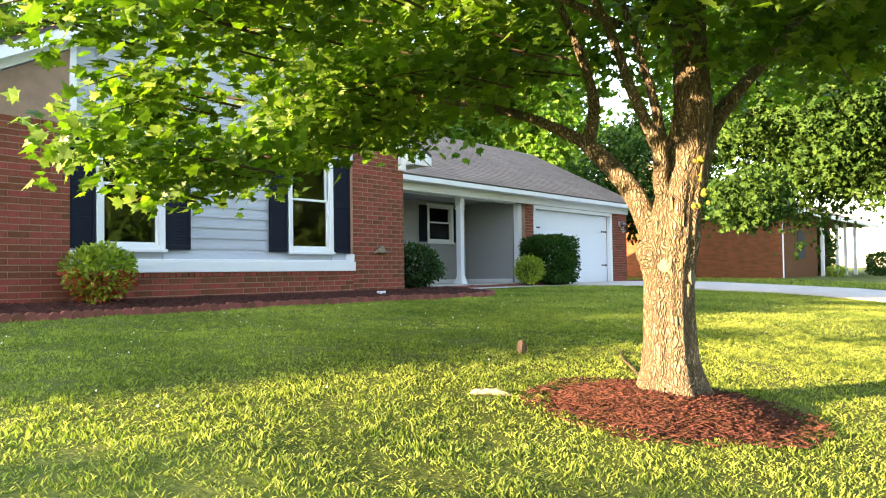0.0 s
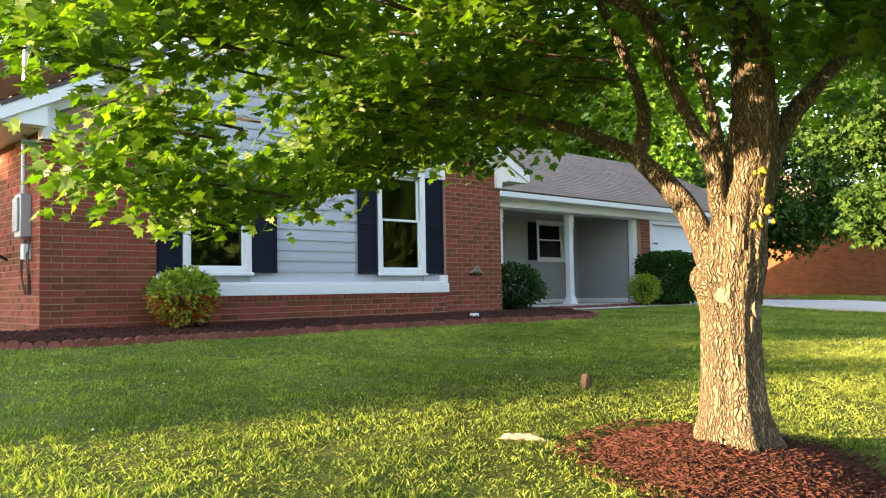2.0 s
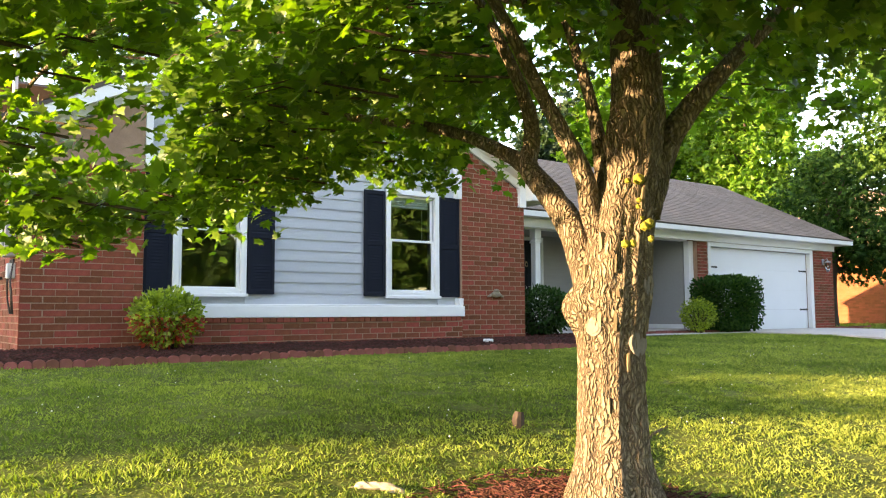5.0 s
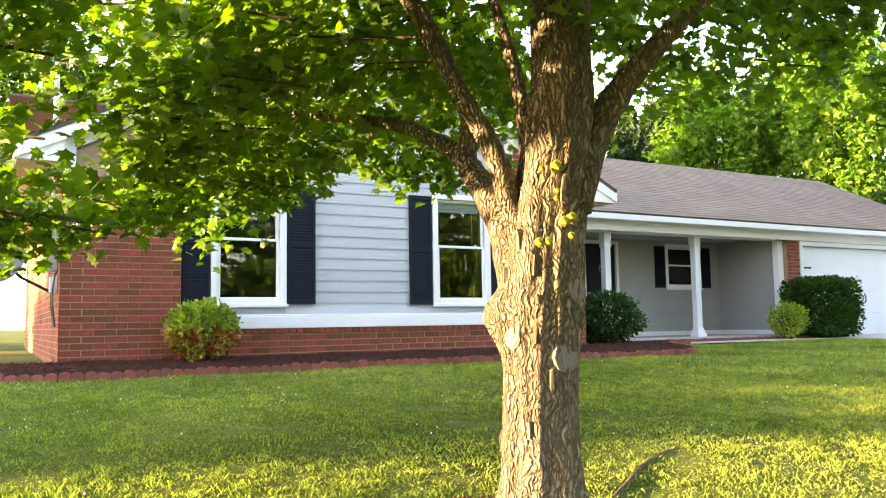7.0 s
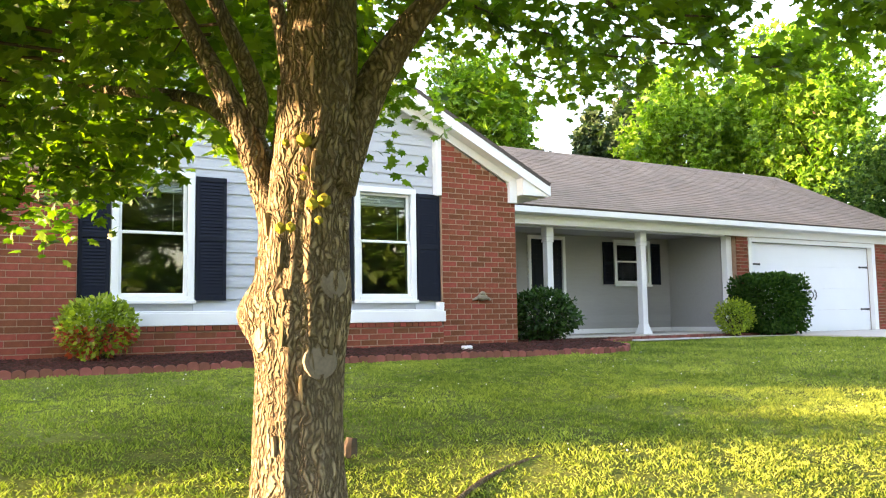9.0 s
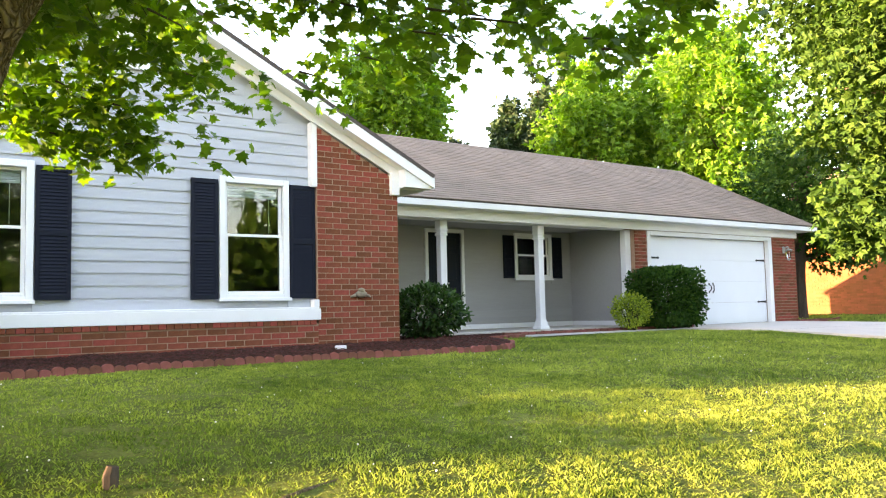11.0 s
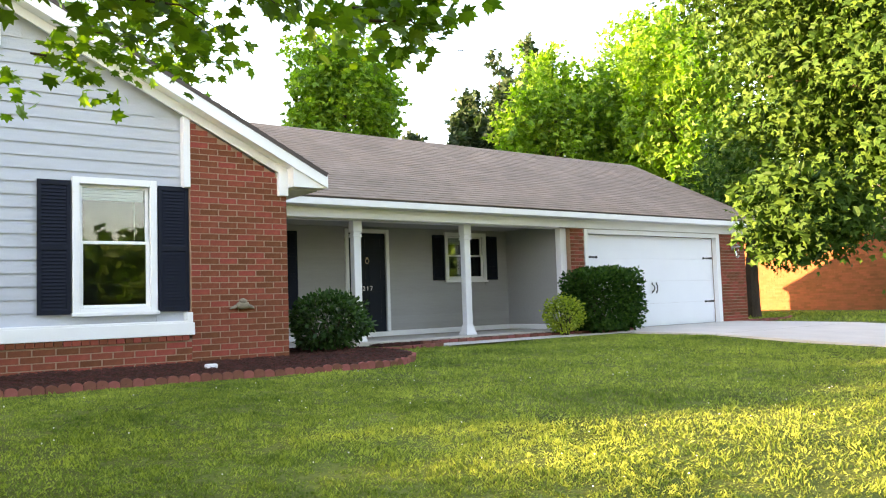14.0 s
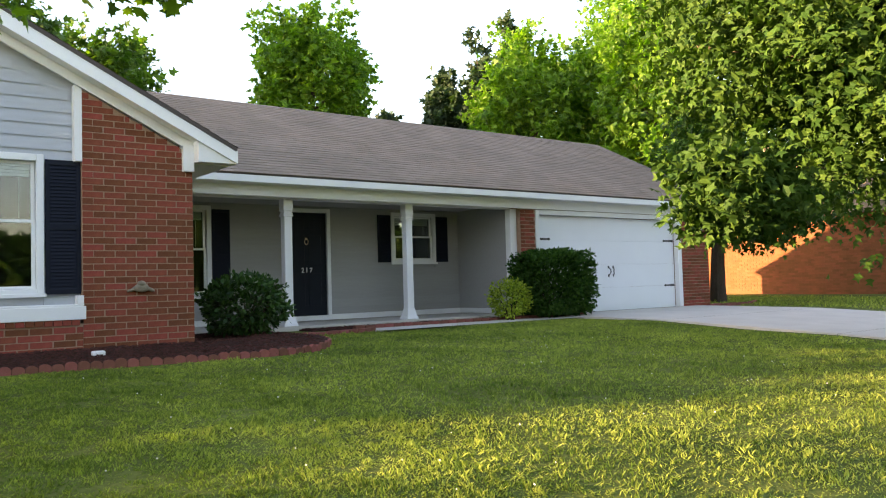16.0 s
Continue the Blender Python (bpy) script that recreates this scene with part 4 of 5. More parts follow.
    tagged(part("twig", twigs, "twig", t), kind="stuff")


front_maple()


def far_tree(name, x, y, height, width, low, mat, label, seed, clumps=420, per=16, size=0.3, bark="bark_dark", template=TUFT, cone=False, trunk_r=0.22, centre=(0, 0), hollow=0.45, spray=None):
    b = ground_z(x, y)
    t = thing(name, (x, y, b), label, "tree")
    nr = np.random.default_rng(seed)
    bm = bmesh.new()
    limb(bm, [(x, y, b - 0.1), (x + 0.1, y, b + low), (x + centre[0] * 0.3, y + centre[1] * 0.3, b + (low + height) / 2), (x + centre[0] * 0.5, y + centre[1] * 0.5, b + height * 0.92)], trunk_r, 0.03, 10, seed)
    part("trunk", bm, bark, t)
    rng = random.Random(seed)
    for i in range(7):
        a = i * 2.4 + rng.uniform(-0.3, 0.3)
        h = b + low + (height - low) * (0.05 + 0.09 * i)
        w = width * 0.42 * (1 - 0.06 * i)
        bm = bmesh.new()
        limb(bm, [(x, y, h), (x + centre[0] * .5 + w * 0.4 * math.cos(a), y + centre[1] * .5 + w * 0.4 * math.sin(a), h + 0.5), (x + centre[0] + w * math.cos(a), y + centre[1] + w * math.sin(a), h + 1.0)], trunk_r * 0.4, 0.02, 6, i)
        part("limb", bm, bark, t)
    mid = (x + centre[0], y + centre[1], b + (low + height) / 2)
    c, o = crown_points(nr, mid, (width / 2, width / 2, (height - low) / 2 * 1.1), clumps, per, width * 0.035, hollow, 2.0, cone)
    if spray:
        low_c, low_o = crown_points(nr, spray[0], spray[1], spray[2], per, 0.12, 0.1)
        c, o = np.concatenate([c, low_c]), np.concatenate([o, low_o])
    lv = leaves("crown", c, o, size, template, mat, t, seed + 1, 0.5, 0.6)
    tagged(lv, kind="stuff")
    return t


far_tree("maple_tree", 18.8, 3.0, 9.4, 7.9, 2.2, "leaf_shaded", "dense green maple beside the driveway", 21, 4800, 20, 0.13, "bark", TUFT, trunk_r=0.2, hollow=0.5, centre=(0.7, 1.2), spray=((16.5, 5.2, 2.55), (1.15, 0.8, 0.6), 150))
far_tree("poplar_tree", 24.6, 30.6, 13.4, 6.2, 3.2, "leaf_bright", "tall oval green tree behind the house", 22, 800, 18, 0.30, hollow=0.5)
for i, (cx, cy, ch, cw) in enumerate(((34.5, 34.0, 12.6, 5.6), (38.0, 35.5, 15.0, 5.6), (31.8, 35.5, 10.0, 4.6), (41.0, 36.0, 17.2, 6.0))):
    far_tree("conifer_tree", cx, cy, ch, cw, 1.2, "conifer", "dark blue-green conifer behind the house", 30 + i, 420, 18, 0.42, cone=True, hollow=0.35)
for i, (cx, cy, ch, cw) in enumerate(((36.5, 29.5, 14.2, 7.5), (41.5, 27.5, 16.2, 8.5), (38.5, 23.0, 14.5, 7.0), (47.0, 33.0, 17.5, 9.0))):
    far_tree("broadleaf_tree", cx, cy, ch, cw, 2.0, "leaf_bright", "bright yellow-green tree behind the garage", 40 + i, 620, 18, 0.34)
for i, (cx, cy, ch, cw) in enumerate(((11.5, 34.0, 16.0, 8.0), (5.0, 38.0, 15.0, 8.0), (-9.5, 27.0, 13.0, 7.5), (18.0, 38.0, 13.5, 6.5))):
    far_tree("oak_tree", cx, cy, ch, cw, 3.0, "leaf_far", "dark green broadleaf tree behind the house", 50 + i, 480, 13, 0.40)
far_tree("shade_tree", 28.6, 13.73, 6.8, 6.4, 1.5, "hedge", "dark shaded tree beyond the garage corner", 60, 900, 18, 0.17, trunk_r=0.26, centre=(1.3, -0.7))
# unseen trees added to the west, sized to cast shade over the upper lawn
for i, (cx, cy, ch, cw) in enumerate(((-16.0, 8.3, 2.4, 4.6), (-16.0, 13.4, 4.1, 5.2), (-16.2, 17.0, 6.2, 6.4), (-16.0, 21.2, 4.6, 5.0), (-24.0, 33.0, 9.0, 9.0))):
    far_tree("oak_tree", cx, cy, ch, cw, 0.3, "leaf_far", "unseen broad tree added in the west to shade the lawn", 70 + i, 420, 11, 0.46, hollow=0.3)
for i in range(14):
    a = -175 + i * 13.5
    far_tree("street_tree", 8 + 55 * math.cos(radians(a)), -4 + 46 * math.sin(radians(a)), (15.0 if i > 8 else 8.0 if i == 8 else 5.4) + (i * 37 % 5) * 0.35, 22.0, 0.2, "leaf_far", "green tree across the street", 90 + i, 420, 7, 1.3)


# ---- shrubs ----
def shrub(name, x, y, w, d, h, mat, label, seed, n, size, boxy=2.0, template=OVAL, second=None, base=None):
    b = ground_z(x, y) + 0.02 if base is None else base
    t = thing(name, (x, y, b), label, "shrub")
    rng = random.Random(seed)
    bm = bmesh.new()
    for i in range(9):
        a = i * 0.7 + rng.uniform(-0.2, 0.2)
        tube(bm, [(x + 0.05 * math.cos(a), y + 0.05 * math.sin(a), b - 0.05), (x + w * 0.16 * math.cos(a), y + d * 0.16 * math.sin(a), b + h * 0.35), (x + w * 0.34 * math.cos(a), y + d * 0.34 * math.sin(a), b + h * rng.uniform(0.6, 0.85))], [0.016, 0.011, 0.004], 5)
    part("stems", bm, "twig", t)
    nr = np.random.default_rng(seed)
    q = nr.normal(0, 1, (n, 3))
    q /= (np.abs(q) ** boxy).sum(1)[:, None] ** (1 / boxy)
    lump = np.array([(0.88 if boxy < 4 else 0.96) + (0.24 if boxy < 4 else 0.08) * noise.noise(Vector(v) * 2.2 + Vector((seed, 0, 0))) for v in q])
    r = (0.45 + 0.55 * nr.uniform(0, 1, n) ** 0.35) * lump
    p = np.array([x, y, b + h * 0.54]) + q * r[:, None] * np.array([w / 2, d / 2, h * 0.5])
    p += nr.normal(0, 0.02, p.shape)
    o = q / np.linalg.norm(q, axis=1)[:, None] + np.array([0, 0, 0.35])
    if second:
        red = (p[:, 2] < b + h * 0.56) & (nr.uniform(0, 1, n) < 0.45)
        tagged(leaves("red_foliage", p[red], o[red], size, template, second, t, seed + 2, 0.4, 0.6), "red and orange lower leaves", kind="stuff")
        p, o = p[~red], o[~red]
    tagged(leaves("foliage", p, o, size, template, mat, t, seed + 1, 0.4, 0.55), kind="stuff")


shrub("nandina_shrub", 5.55, 9.82, 0.92, 0.8, 0.74, "nandina", "bright green nandina shrub with red lower leaves", 3, 2600, 0.075, 2.2, OVAL, "nandina_red", 0.84)
shrub("rhododendron_shrub", 12.75, 10.75, 1.42, 1.2, 0.95, "hedge_dark", "dark green rounded evergreen shrub by the brick wall", 4, 3600, 0.085, 2.0, OVAL, None, 0.82)
shrub("boxwood_hedge", 19.95, 11.75, 1.75, 1.1, 1.32, "hedge", "clipped dark green hedge block beside the garage", 5, 15000, 0.085, 8.0, OVAL, None, 0.80)
shrub("golden_shrub", 18.62, 11.62, 0.95, 0.8, 0.80, "nandina", "small yellow-green variegated shrub by the hedge", 6, 2600, 0.06, 2.2, OVAL, None, 0.80)


# ---- flower bed, edging, mulch ----
BED = spline([(2.9, 9.15, 0), (4.0, 8.78, 0), (6.0, 8.86, 0), (8.0, 8.95, 0), (10.0, 8.92, 0), (11.6, 8.74, 0), (12.75, 8.84, 0), (13.4, 9.45, 0), (13.55, 10.2, 0), (13.3, 11.0, 0)], 10)


def bed_z(x, y):
    return ground_z(x, y) + 0.03 + 0.07 * min(1, max(0, (y - 9.0) / 0.9)) + 0.02 * noise.noise(Vector((x * 2, y * 2, 4)))


def flower_bed():
    bm = bmesh.new()
    prev = None
    for p in BED:
        top = 11.9 if p.x > X1 else FY + 0.08
        row = [bm.verts.new((p.x + (0 if p.x < 12.6 else -(k / 6) * max(0, p.x - 12.6) * 0.3), y, bed_z(p.x, y))) for k, y in enumerate(np.linspace(p.y, max(top, p.y + 0.02), 7))]
        if prev:
            for i in range(6):
                bm.faces.new((prev[i], row[i], row[i + 1], prev[i + 1]))
        prev = row
    for f in bm.faces:
        f.normal_update()
        if f.normal.z < 0:
            f.normal_flip()
    tagged(part("flower_bed", bm, "soil_bed"), "dark red-brown mulched bed along the house", "flower bed", kind="structure")


flower_bed()


def chips(name, spots, mat, parent, label, size, seed):
    """Shredded bark: many thin splinters."""
    rng = random.Random(seed)
    verts, faces = [], []
    for x, y, z in spots:
        l, w, h = size * rng.uniform(0.4, 1.3), size * rng.uniform(0.09, 0.2), size * 0.07
        m = pose(x, y, z + rng.uniform(0.002, 0.016), rng.uniform(-22, 22), rng.uniform(-22, 22), rng.uniform(0, 360))
        i0 = len(verts)
        verts += [tuple(m @ Vector(v)) for v in ((-l / 2, -w / 2, 0), (l / 2, -w * 0.3, 0), (l / 2, w * 0.3, 0), (-l / 2, w / 2, 0), (-l / 2.3, -w / 3, h), (l / 2.3, -w * 0.2, h), (l / 2.3, w * 0.2, h), (-l / 2.3, w / 3, h))]
        faces += [tuple(i0 + k for k in q) for q in ((4, 5, 6, 7), (0, 1, 5, 4), (1, 2, 6, 5), (2, 3, 7, 6), (3, 0, 4, 7))]
    ob = raw_mesh(name, verts, faces, mat, parent)
    return tagged(ob, label, "mulch", kind="stuff")


rb = random.Random(8)
spots = []
for _ in range(11000):
    x = rb.uniform(3.0, 13.4)
    lo_y = float(np.interp(x, [p.x for p in BED[:80]], [p.y for p in BED[:80]]))
    y = rb.uniform(lo_y, FY if x < X1 else 11.5)
    spots.append((x, y, bed_z(x, y)))
chips("bed_mulch", spots, "mulch_dark", None, "dark red-brown shredded bark on the bed", 0.075, 9)

# mulch ring round the maple
MX, MY, MR = 5.18, 2.34, 0.74


def mound(x, y):
    d = math.hypot((x - MX) / 1.0, (y - MY) / 1.0) / (MR * (1 + 0.10 * noise.noise(Vector((math.atan2(y - MY, x - MX) * 1.5, 0, 2)))))
    return ground_z(x, y) - 0.02 + 0.15 * max(0, 1 - d * d) ** 0.8, d


bm = bmesh.new()
grid = {}
for i in range(-16, 17):
    for j in range(-16, 17):
        x, y = MX + i * 0.085, MY + j * 0.085
        z, d = mound(x, y)
        if d < 1.12:
            grid[i, j] = bm.verts.new((x, y, z + 0.012 * noise.noise(Vector((x * 6, y * 6, 0)))))
for i, j in list(grid):
    q = [(i, j), (i + 1, j), (i + 1, j + 1), (i, j + 1)]
    if all(k in grid for k in q):
        bm.faces.new([grid[k] for k in q])
ring = part("mulch_ring", bm, "mulch")
tagged(ring, "mounded red-brown bark mulch round the maple", "mulch", kind="structure")
spots = []
while len(spots) < 11000:
    x, y = rb.uniform(MX - 1.5, MX + 1.5), rb.uniform(MY - 1.5, MY + 1.5)
    z, d = mound(x, y)
    if d < 1.0 or (d < 1.25 and rb.random() < 0.12):
        spots.append((x, y, max(z, ground_z(x, y) + 0.01)))
chips("ring_mulch", spots, "mulch", None, "red-brown shredded bark round the trunk", 0.065, 10)


def edging():
    """Scalloped red concrete blocks set on edge along the bed."""
    e = thing("bed_edging", tuple(BED[0]), "scalloped red concrete edging blocks round the bed", "edging", kind="structure")
    w, d, h = 0.118, 0.05, 0.088
    bm = bmesh.new()
    prof = [(-w / 2, -0.08), (-w / 2, h * 0.55)] + [(-w / 2 * math.cos(k), h * 0.55 + h * 0.45 * math.sin(k)) for k in np.linspace(0.35, math.pi - 0.35, 6)] + [(w / 2, h * 0.55), (w / 2, -0.08)]
    a = [bm.verts.new((x, -d / 2, z)) for x, z in prof]
    b = [bm.verts.new((x, d / 2, z)) for x, z in prof]
    bm.faces.new(a)
    bm.faces.new(b[::-1])
    for i in range(len(a)):
        bm.faces.new((a[i], b[i], b[(i + 1) % len(a)], a[(i + 1) % len(a)]))
    bmesh.ops.recalc_face_normals(bm, faces=bm.faces)
    first = part("edging_block", bm, "edging", e)
    me = first.data
    bpy.data.objects.remove(first)
    rng = random.Random(2)
    left = 0.0
    for p, q in zip(BED, BED[1:]):
        seg = (q - p).length
        s = left
        while s < seg:
            c = p.lerp(q, s / seg)
            o = new("edging_block", me)
            o.parent = e
            o.matrix_parent_inverse = e.matrix_basis.inverted()
            o.matrix_basis = pose(c.x, c.y, ground_z(c.x, c.y) + rng.uniform(-0.015, 0.01), rng.uniform(-4, 4), rng.uniform(-4, 4), math.degrees(math.atan2(q.y - p.y, q.x - p.x)) + rng.uniform(-4, 4))
            s += w + 0.006
        left = s - seg


edging()


strip = part("shrub_bed", boxed((14.4, 20.9, 11.86, 12.32, 0.70, 0.835), bevel=0.01), "soil_bed")
tagged(strip, "narrow dark mulched strip before the porch", "flower bed", kind="structure")
chips("strip_mulch", [(rb.uniform(14.4, 20.8), rb.uniform(11.86, 12.3), 0.836) for _ in range(1800)], "mulch_dark", None, "dark shredded bark before the porch", 0.075, 12)


def brick_border(points, label, seed):
    e = thing("brick_border", points[0], label, "edging", kind="structure")
    rng = random.Random(seed)
    me = None
    pts = spline(points, 8)
    left = 0.0
    for p, q in zip(pts, pts[1:]):
        seg = (q - p).length
        s = left
        while s < seg:
            c = p.lerp(q, s / seg)
            if me is None:
                first = part("border_brick", boxed((-0.095, 0.095, -0.045, 0.045, -0.06, 0.055), bevel=0.006), "edging", e)
                me = first.data
                bpy.data.objects.remove(first)
            o = new("border_brick", me)
            o.parent = e
            o.matrix_parent_inverse = e.matrix_basis.inverted()
            o.matrix_basis = pose(c.x, c.y, ground_z(c.x, c.y) + rng.uniform(0.01, 0.025), 0, rng.uniform(-3, 3), math.degrees(math.atan2(q.y - p.y, q.x - p.x)) + rng.uniform(-3, 3))
            s += 0.2
        left = s - seg


brick_border([(13.5, 11.0, 0), (14.6, 11.0, 0), (15.3, 11.35, 0)], "red brick border beside the path", 1)
brick_border([(15.3, 11.82, 0), (17.0, 11.80, 0), (18.6, 11.78, 0), (20.0, 11.62, 0), (20.75, 11.70, 0), (20.95, 12.2, 0)], "red brick border round the shrubs", 2)
brick_border([(25.75, 12.0, 0), (26.6, 11.9, 0), (27.4, 11.95, 0), (28.2, 12.3, 0)], "red brick border at the garage corner", 3)


# ---- small things on the house and lawn ----
def utility_box():
    u = thing("electric_meter", (X0 - 0.08, 10.62, 2.3), "grey electric meter box with conduit on the side wall", "meter")
    part("box", boxed((X0 - 0.13, X0 - 0.001, 10.5, 10.74, 1.98, 2.5), bevel=0.01), "metal", u)
    part("cover", boxed((X0 - 0.16, X0 - 0.131, 10.53, 10.71, 2.05, 2.45), bevel=0.006), "metal", u)
    bm = bmesh.new()
    tube(bm, [(X0 - 0.06, 10.62, 2.5), (X0 - 0.06, 10.62, 4.6)], [0.03, 0.03], 10)
    part("conduit", bm, "metal", u, "grey conduit mast")
    part("junction_box", boxed((X0 - 0.09, X0 - 0.001, 10.5, 10.62, 1.72, 1.9), bevel=0.006), "blind", u)
    rng = random.Random(4)
    for i in range(4):
        bm = bmesh.new()
        y = 10.48 + 0.07 * i
        tube(bm, spline([(X0 - 0.03, y, 1.95), (X0 - 0.06, y + rng.uniform(-0.1, 0.1), 1.7), (X0 - 0.05, y + rng.uniform(-0.12, 0.12), 1.5), (X0 - 0.02, y + rng.uniform(-0.05, 0.05), 1.3)], 6), [0.009] * 19, 6)
        part("cable", bm, "iron", u, "loose black cable")


utility_box()


def satellite_dish():
    s = thing("satellite_dish", (3.75, 12.0, 1.9), "grey satellite dish on a wall bracket", "satellite dish")
    bm = bmesh.new()
    c, n = Vector((3.35, 11.35, 2.18)), Vector((-0.35, -0.85, 0.35)).normalized()
    u = n.cross(Vector((0, 0, 1))).normalized()
    v = n.cross(u)
    rings = []
    for i in range(1, 7):
        r = 0.34 * i / 6
        rings.append([bm.verts.new(c + u * r * math.cos(k) + v * r * 1.1 * math.sin(k) + n * (0.5 * r * r)) for k in np.linspace(0, 2 * math.pi, 28, endpoint=False)])
    bm.faces.new(rings[0])
    for a, b in zip(rings, rings[1:]):
        for k in range(28):
            bm.faces.new((a[k], a[(k + 1) % 28], b[(k + 1) % 28], b[k]))
    bmesh.ops.solidify(bm, geom=list(bm.faces), thickness=0.012)
    part("reflector", bm, "dish", s, smooth=True)
    bm = bmesh.new()
    tube(bm, [tuple(c - n * 0.02), (3.6, 11.5, 1.95), (X0, 11.5, 1.75)], [0.02] * 3, 8)
    part("mount_arm", bm, "iron", s)
    bm = bmesh.new()
    tube(bm, [tuple(c + v * 0.34), tuple(c + v * 0.25 + n * 0.4)], [0.012] * 2, 6)
    box(bm, *[q for a in (c + v * 0.25 + n * 0.42) for q in (a - 0.04, a + 0.04)])
    part("feed_horn", bm, "dish", s)


satellite_dish()


def spigot():
    """A frog-like wall ornament over a tap, reduced to a rounded lump."""
    s = thing("wall_ornament", (11.12, FY - 0.05, 1.6), "weathered grey moulded ornament on the brick wall", "ornament")
    bm = bmesh.new()
    bmesh.ops.create_uvsphere(bm, u_segments=16, v_segments=10, radius=1, matrix=Matrix.Translation((11.12, FY - 0.05, 1.60)) @ Matrix.Diagonal((0.10, 0.06, 0.055, 1)))
    bmesh.ops.create_uvsphere(bm, u_segments=12, v_segments=8, radius=1, matrix=Matrix.Translation((11.12, FY - 0.06, 1.655)) @ Matrix.Diagonal((0.055, 0.05, 0.04, 1)))
    for q in (-1, 1):
        tube(bm, [(11.12 + q * 0.05, FY - 0.03, 1.60), (11.12 + q * 0.13, FY - 0.04, 1.575), (11.12 + q * 0.17, FY - 0.03, 1.56)], [0.03, 0.022, 0.012], 8)
    for w in bm.verts:
        w.co += Vector((0.008, 0.004, 0.008)) * noise.noise(w.co * 30)
    part("body", bm, "stone", s, smooth=True)


spigot()


def wall_lantern():
    s = thing("wall_lantern", (25.6, GY - 0.1, 2.55), "pale glass wall lantern beside the garage door", "lamp")
    x, y = 25.62, GY - 0.16
    part("backplate", boxed((x - 0.05, x + 0.05, GY - 0.03, GY - 0.004, 2.68, 2.86), bevel=0.008), "metal", s)
    bm = bmesh.new()
    tube(bm, spline([(x, GY - 0.03, 2.78), (x, y + 0.02, 2.86), (x, y, 2.80)], 5), [0.012] * 11, 6)
    part("arm", bm, "metal", s)
    bm = bmesh.new()
    tube(bm, [(x, y, 2.80), (x, y, 2.76), (x, y, 2.75)], [0.015, 0.10, 0.105], 6)
    tube(bm, [(x, y, 2.53), (x, y, 2.50), (x, y, 2.46)], [0.055, 0.05, 0.01], 6)
    part("cap", bm, "metal", s)
    bm = bmesh.new()
    tube(bm, [(x, y, 2.53), (x, y, 2.75)], [0.05, 0.085], 6)
    part("glass_body", bm, "lamp_glass", s)


wall_lantern()


def small_stuff():
    # white splash stone in the bed
    s = thing("white_cap", (10.45, 9.55, bed_z(10.45, 9.55)), "small white plastic cap lying in the mulch", "cap")
    part("cap", boxed((10.38, 10.52, 9.5, 9.6, bed_z(10.45, 9.55) - 0.01, bed_z(10.45, 9.55) + 0.05), bevel=0.012), "white", s)
    # stake and flat stone in the lawn
    st = thing("wooden_stake", (6.2, 4.1, ground_z(6.2, 4.1)), "short weathered stump stake in the lawn", "stake")
    bm = bmesh.new()
    z = ground_z(6.2, 4.1)
    tube(bm, [(6.2, 4.1, z - 0.05), (6.2, 4.1, z + 0.06), (6.21, 4.1, z + 0.11)], [0.04, 0.042, 0.03], 9, 0.15, 3)
    part("stump", bm, "bark_dark", st)
    fs = thing("surface_root", (4.3, 3.3, ground_z(4.3, 3.3)), "pale bare root showing through the grass", "root")
    bm = bmesh.new()
    tube(bm, spline([(4.45, 3.42, ground_z(0, 3.42) - 0.03), (4.5, 3.37, ground_z(0, 3.37) + 0.005), (4.6, 3.27, ground_z(0, 3.27) + 0.008), (4.66, 3.22, ground_z(0, 3.22) - 0.03)], 5), [0.022] * 16, 8, 0.25, 5)
    part("root", bm, "pale_root", fs)
    f2 = thing("surface_root", (6.6, 3.3, ground_z(6.6, 3.3)), "long weathered root running through the lawn", "root")
    bm = bmesh.new()
    tube(bm, spline([(5.75, 2.75, ground_z(0, 2.75) - 0.02), (6.3, 3.1, ground_z(0, 3.1) + 0.012), (6.9, 3.5, ground_z(0, 3.5) + 0.01), (7.6, 3.75, ground_z(0, 3.75) - 0.01), (8.2, 3.8, ground_z(0, 3.8) - 0.02)], 6), [0.013] * 25, 8, 0.2, 6)
    part("root", bm, "bark", f2)


small_stuff()


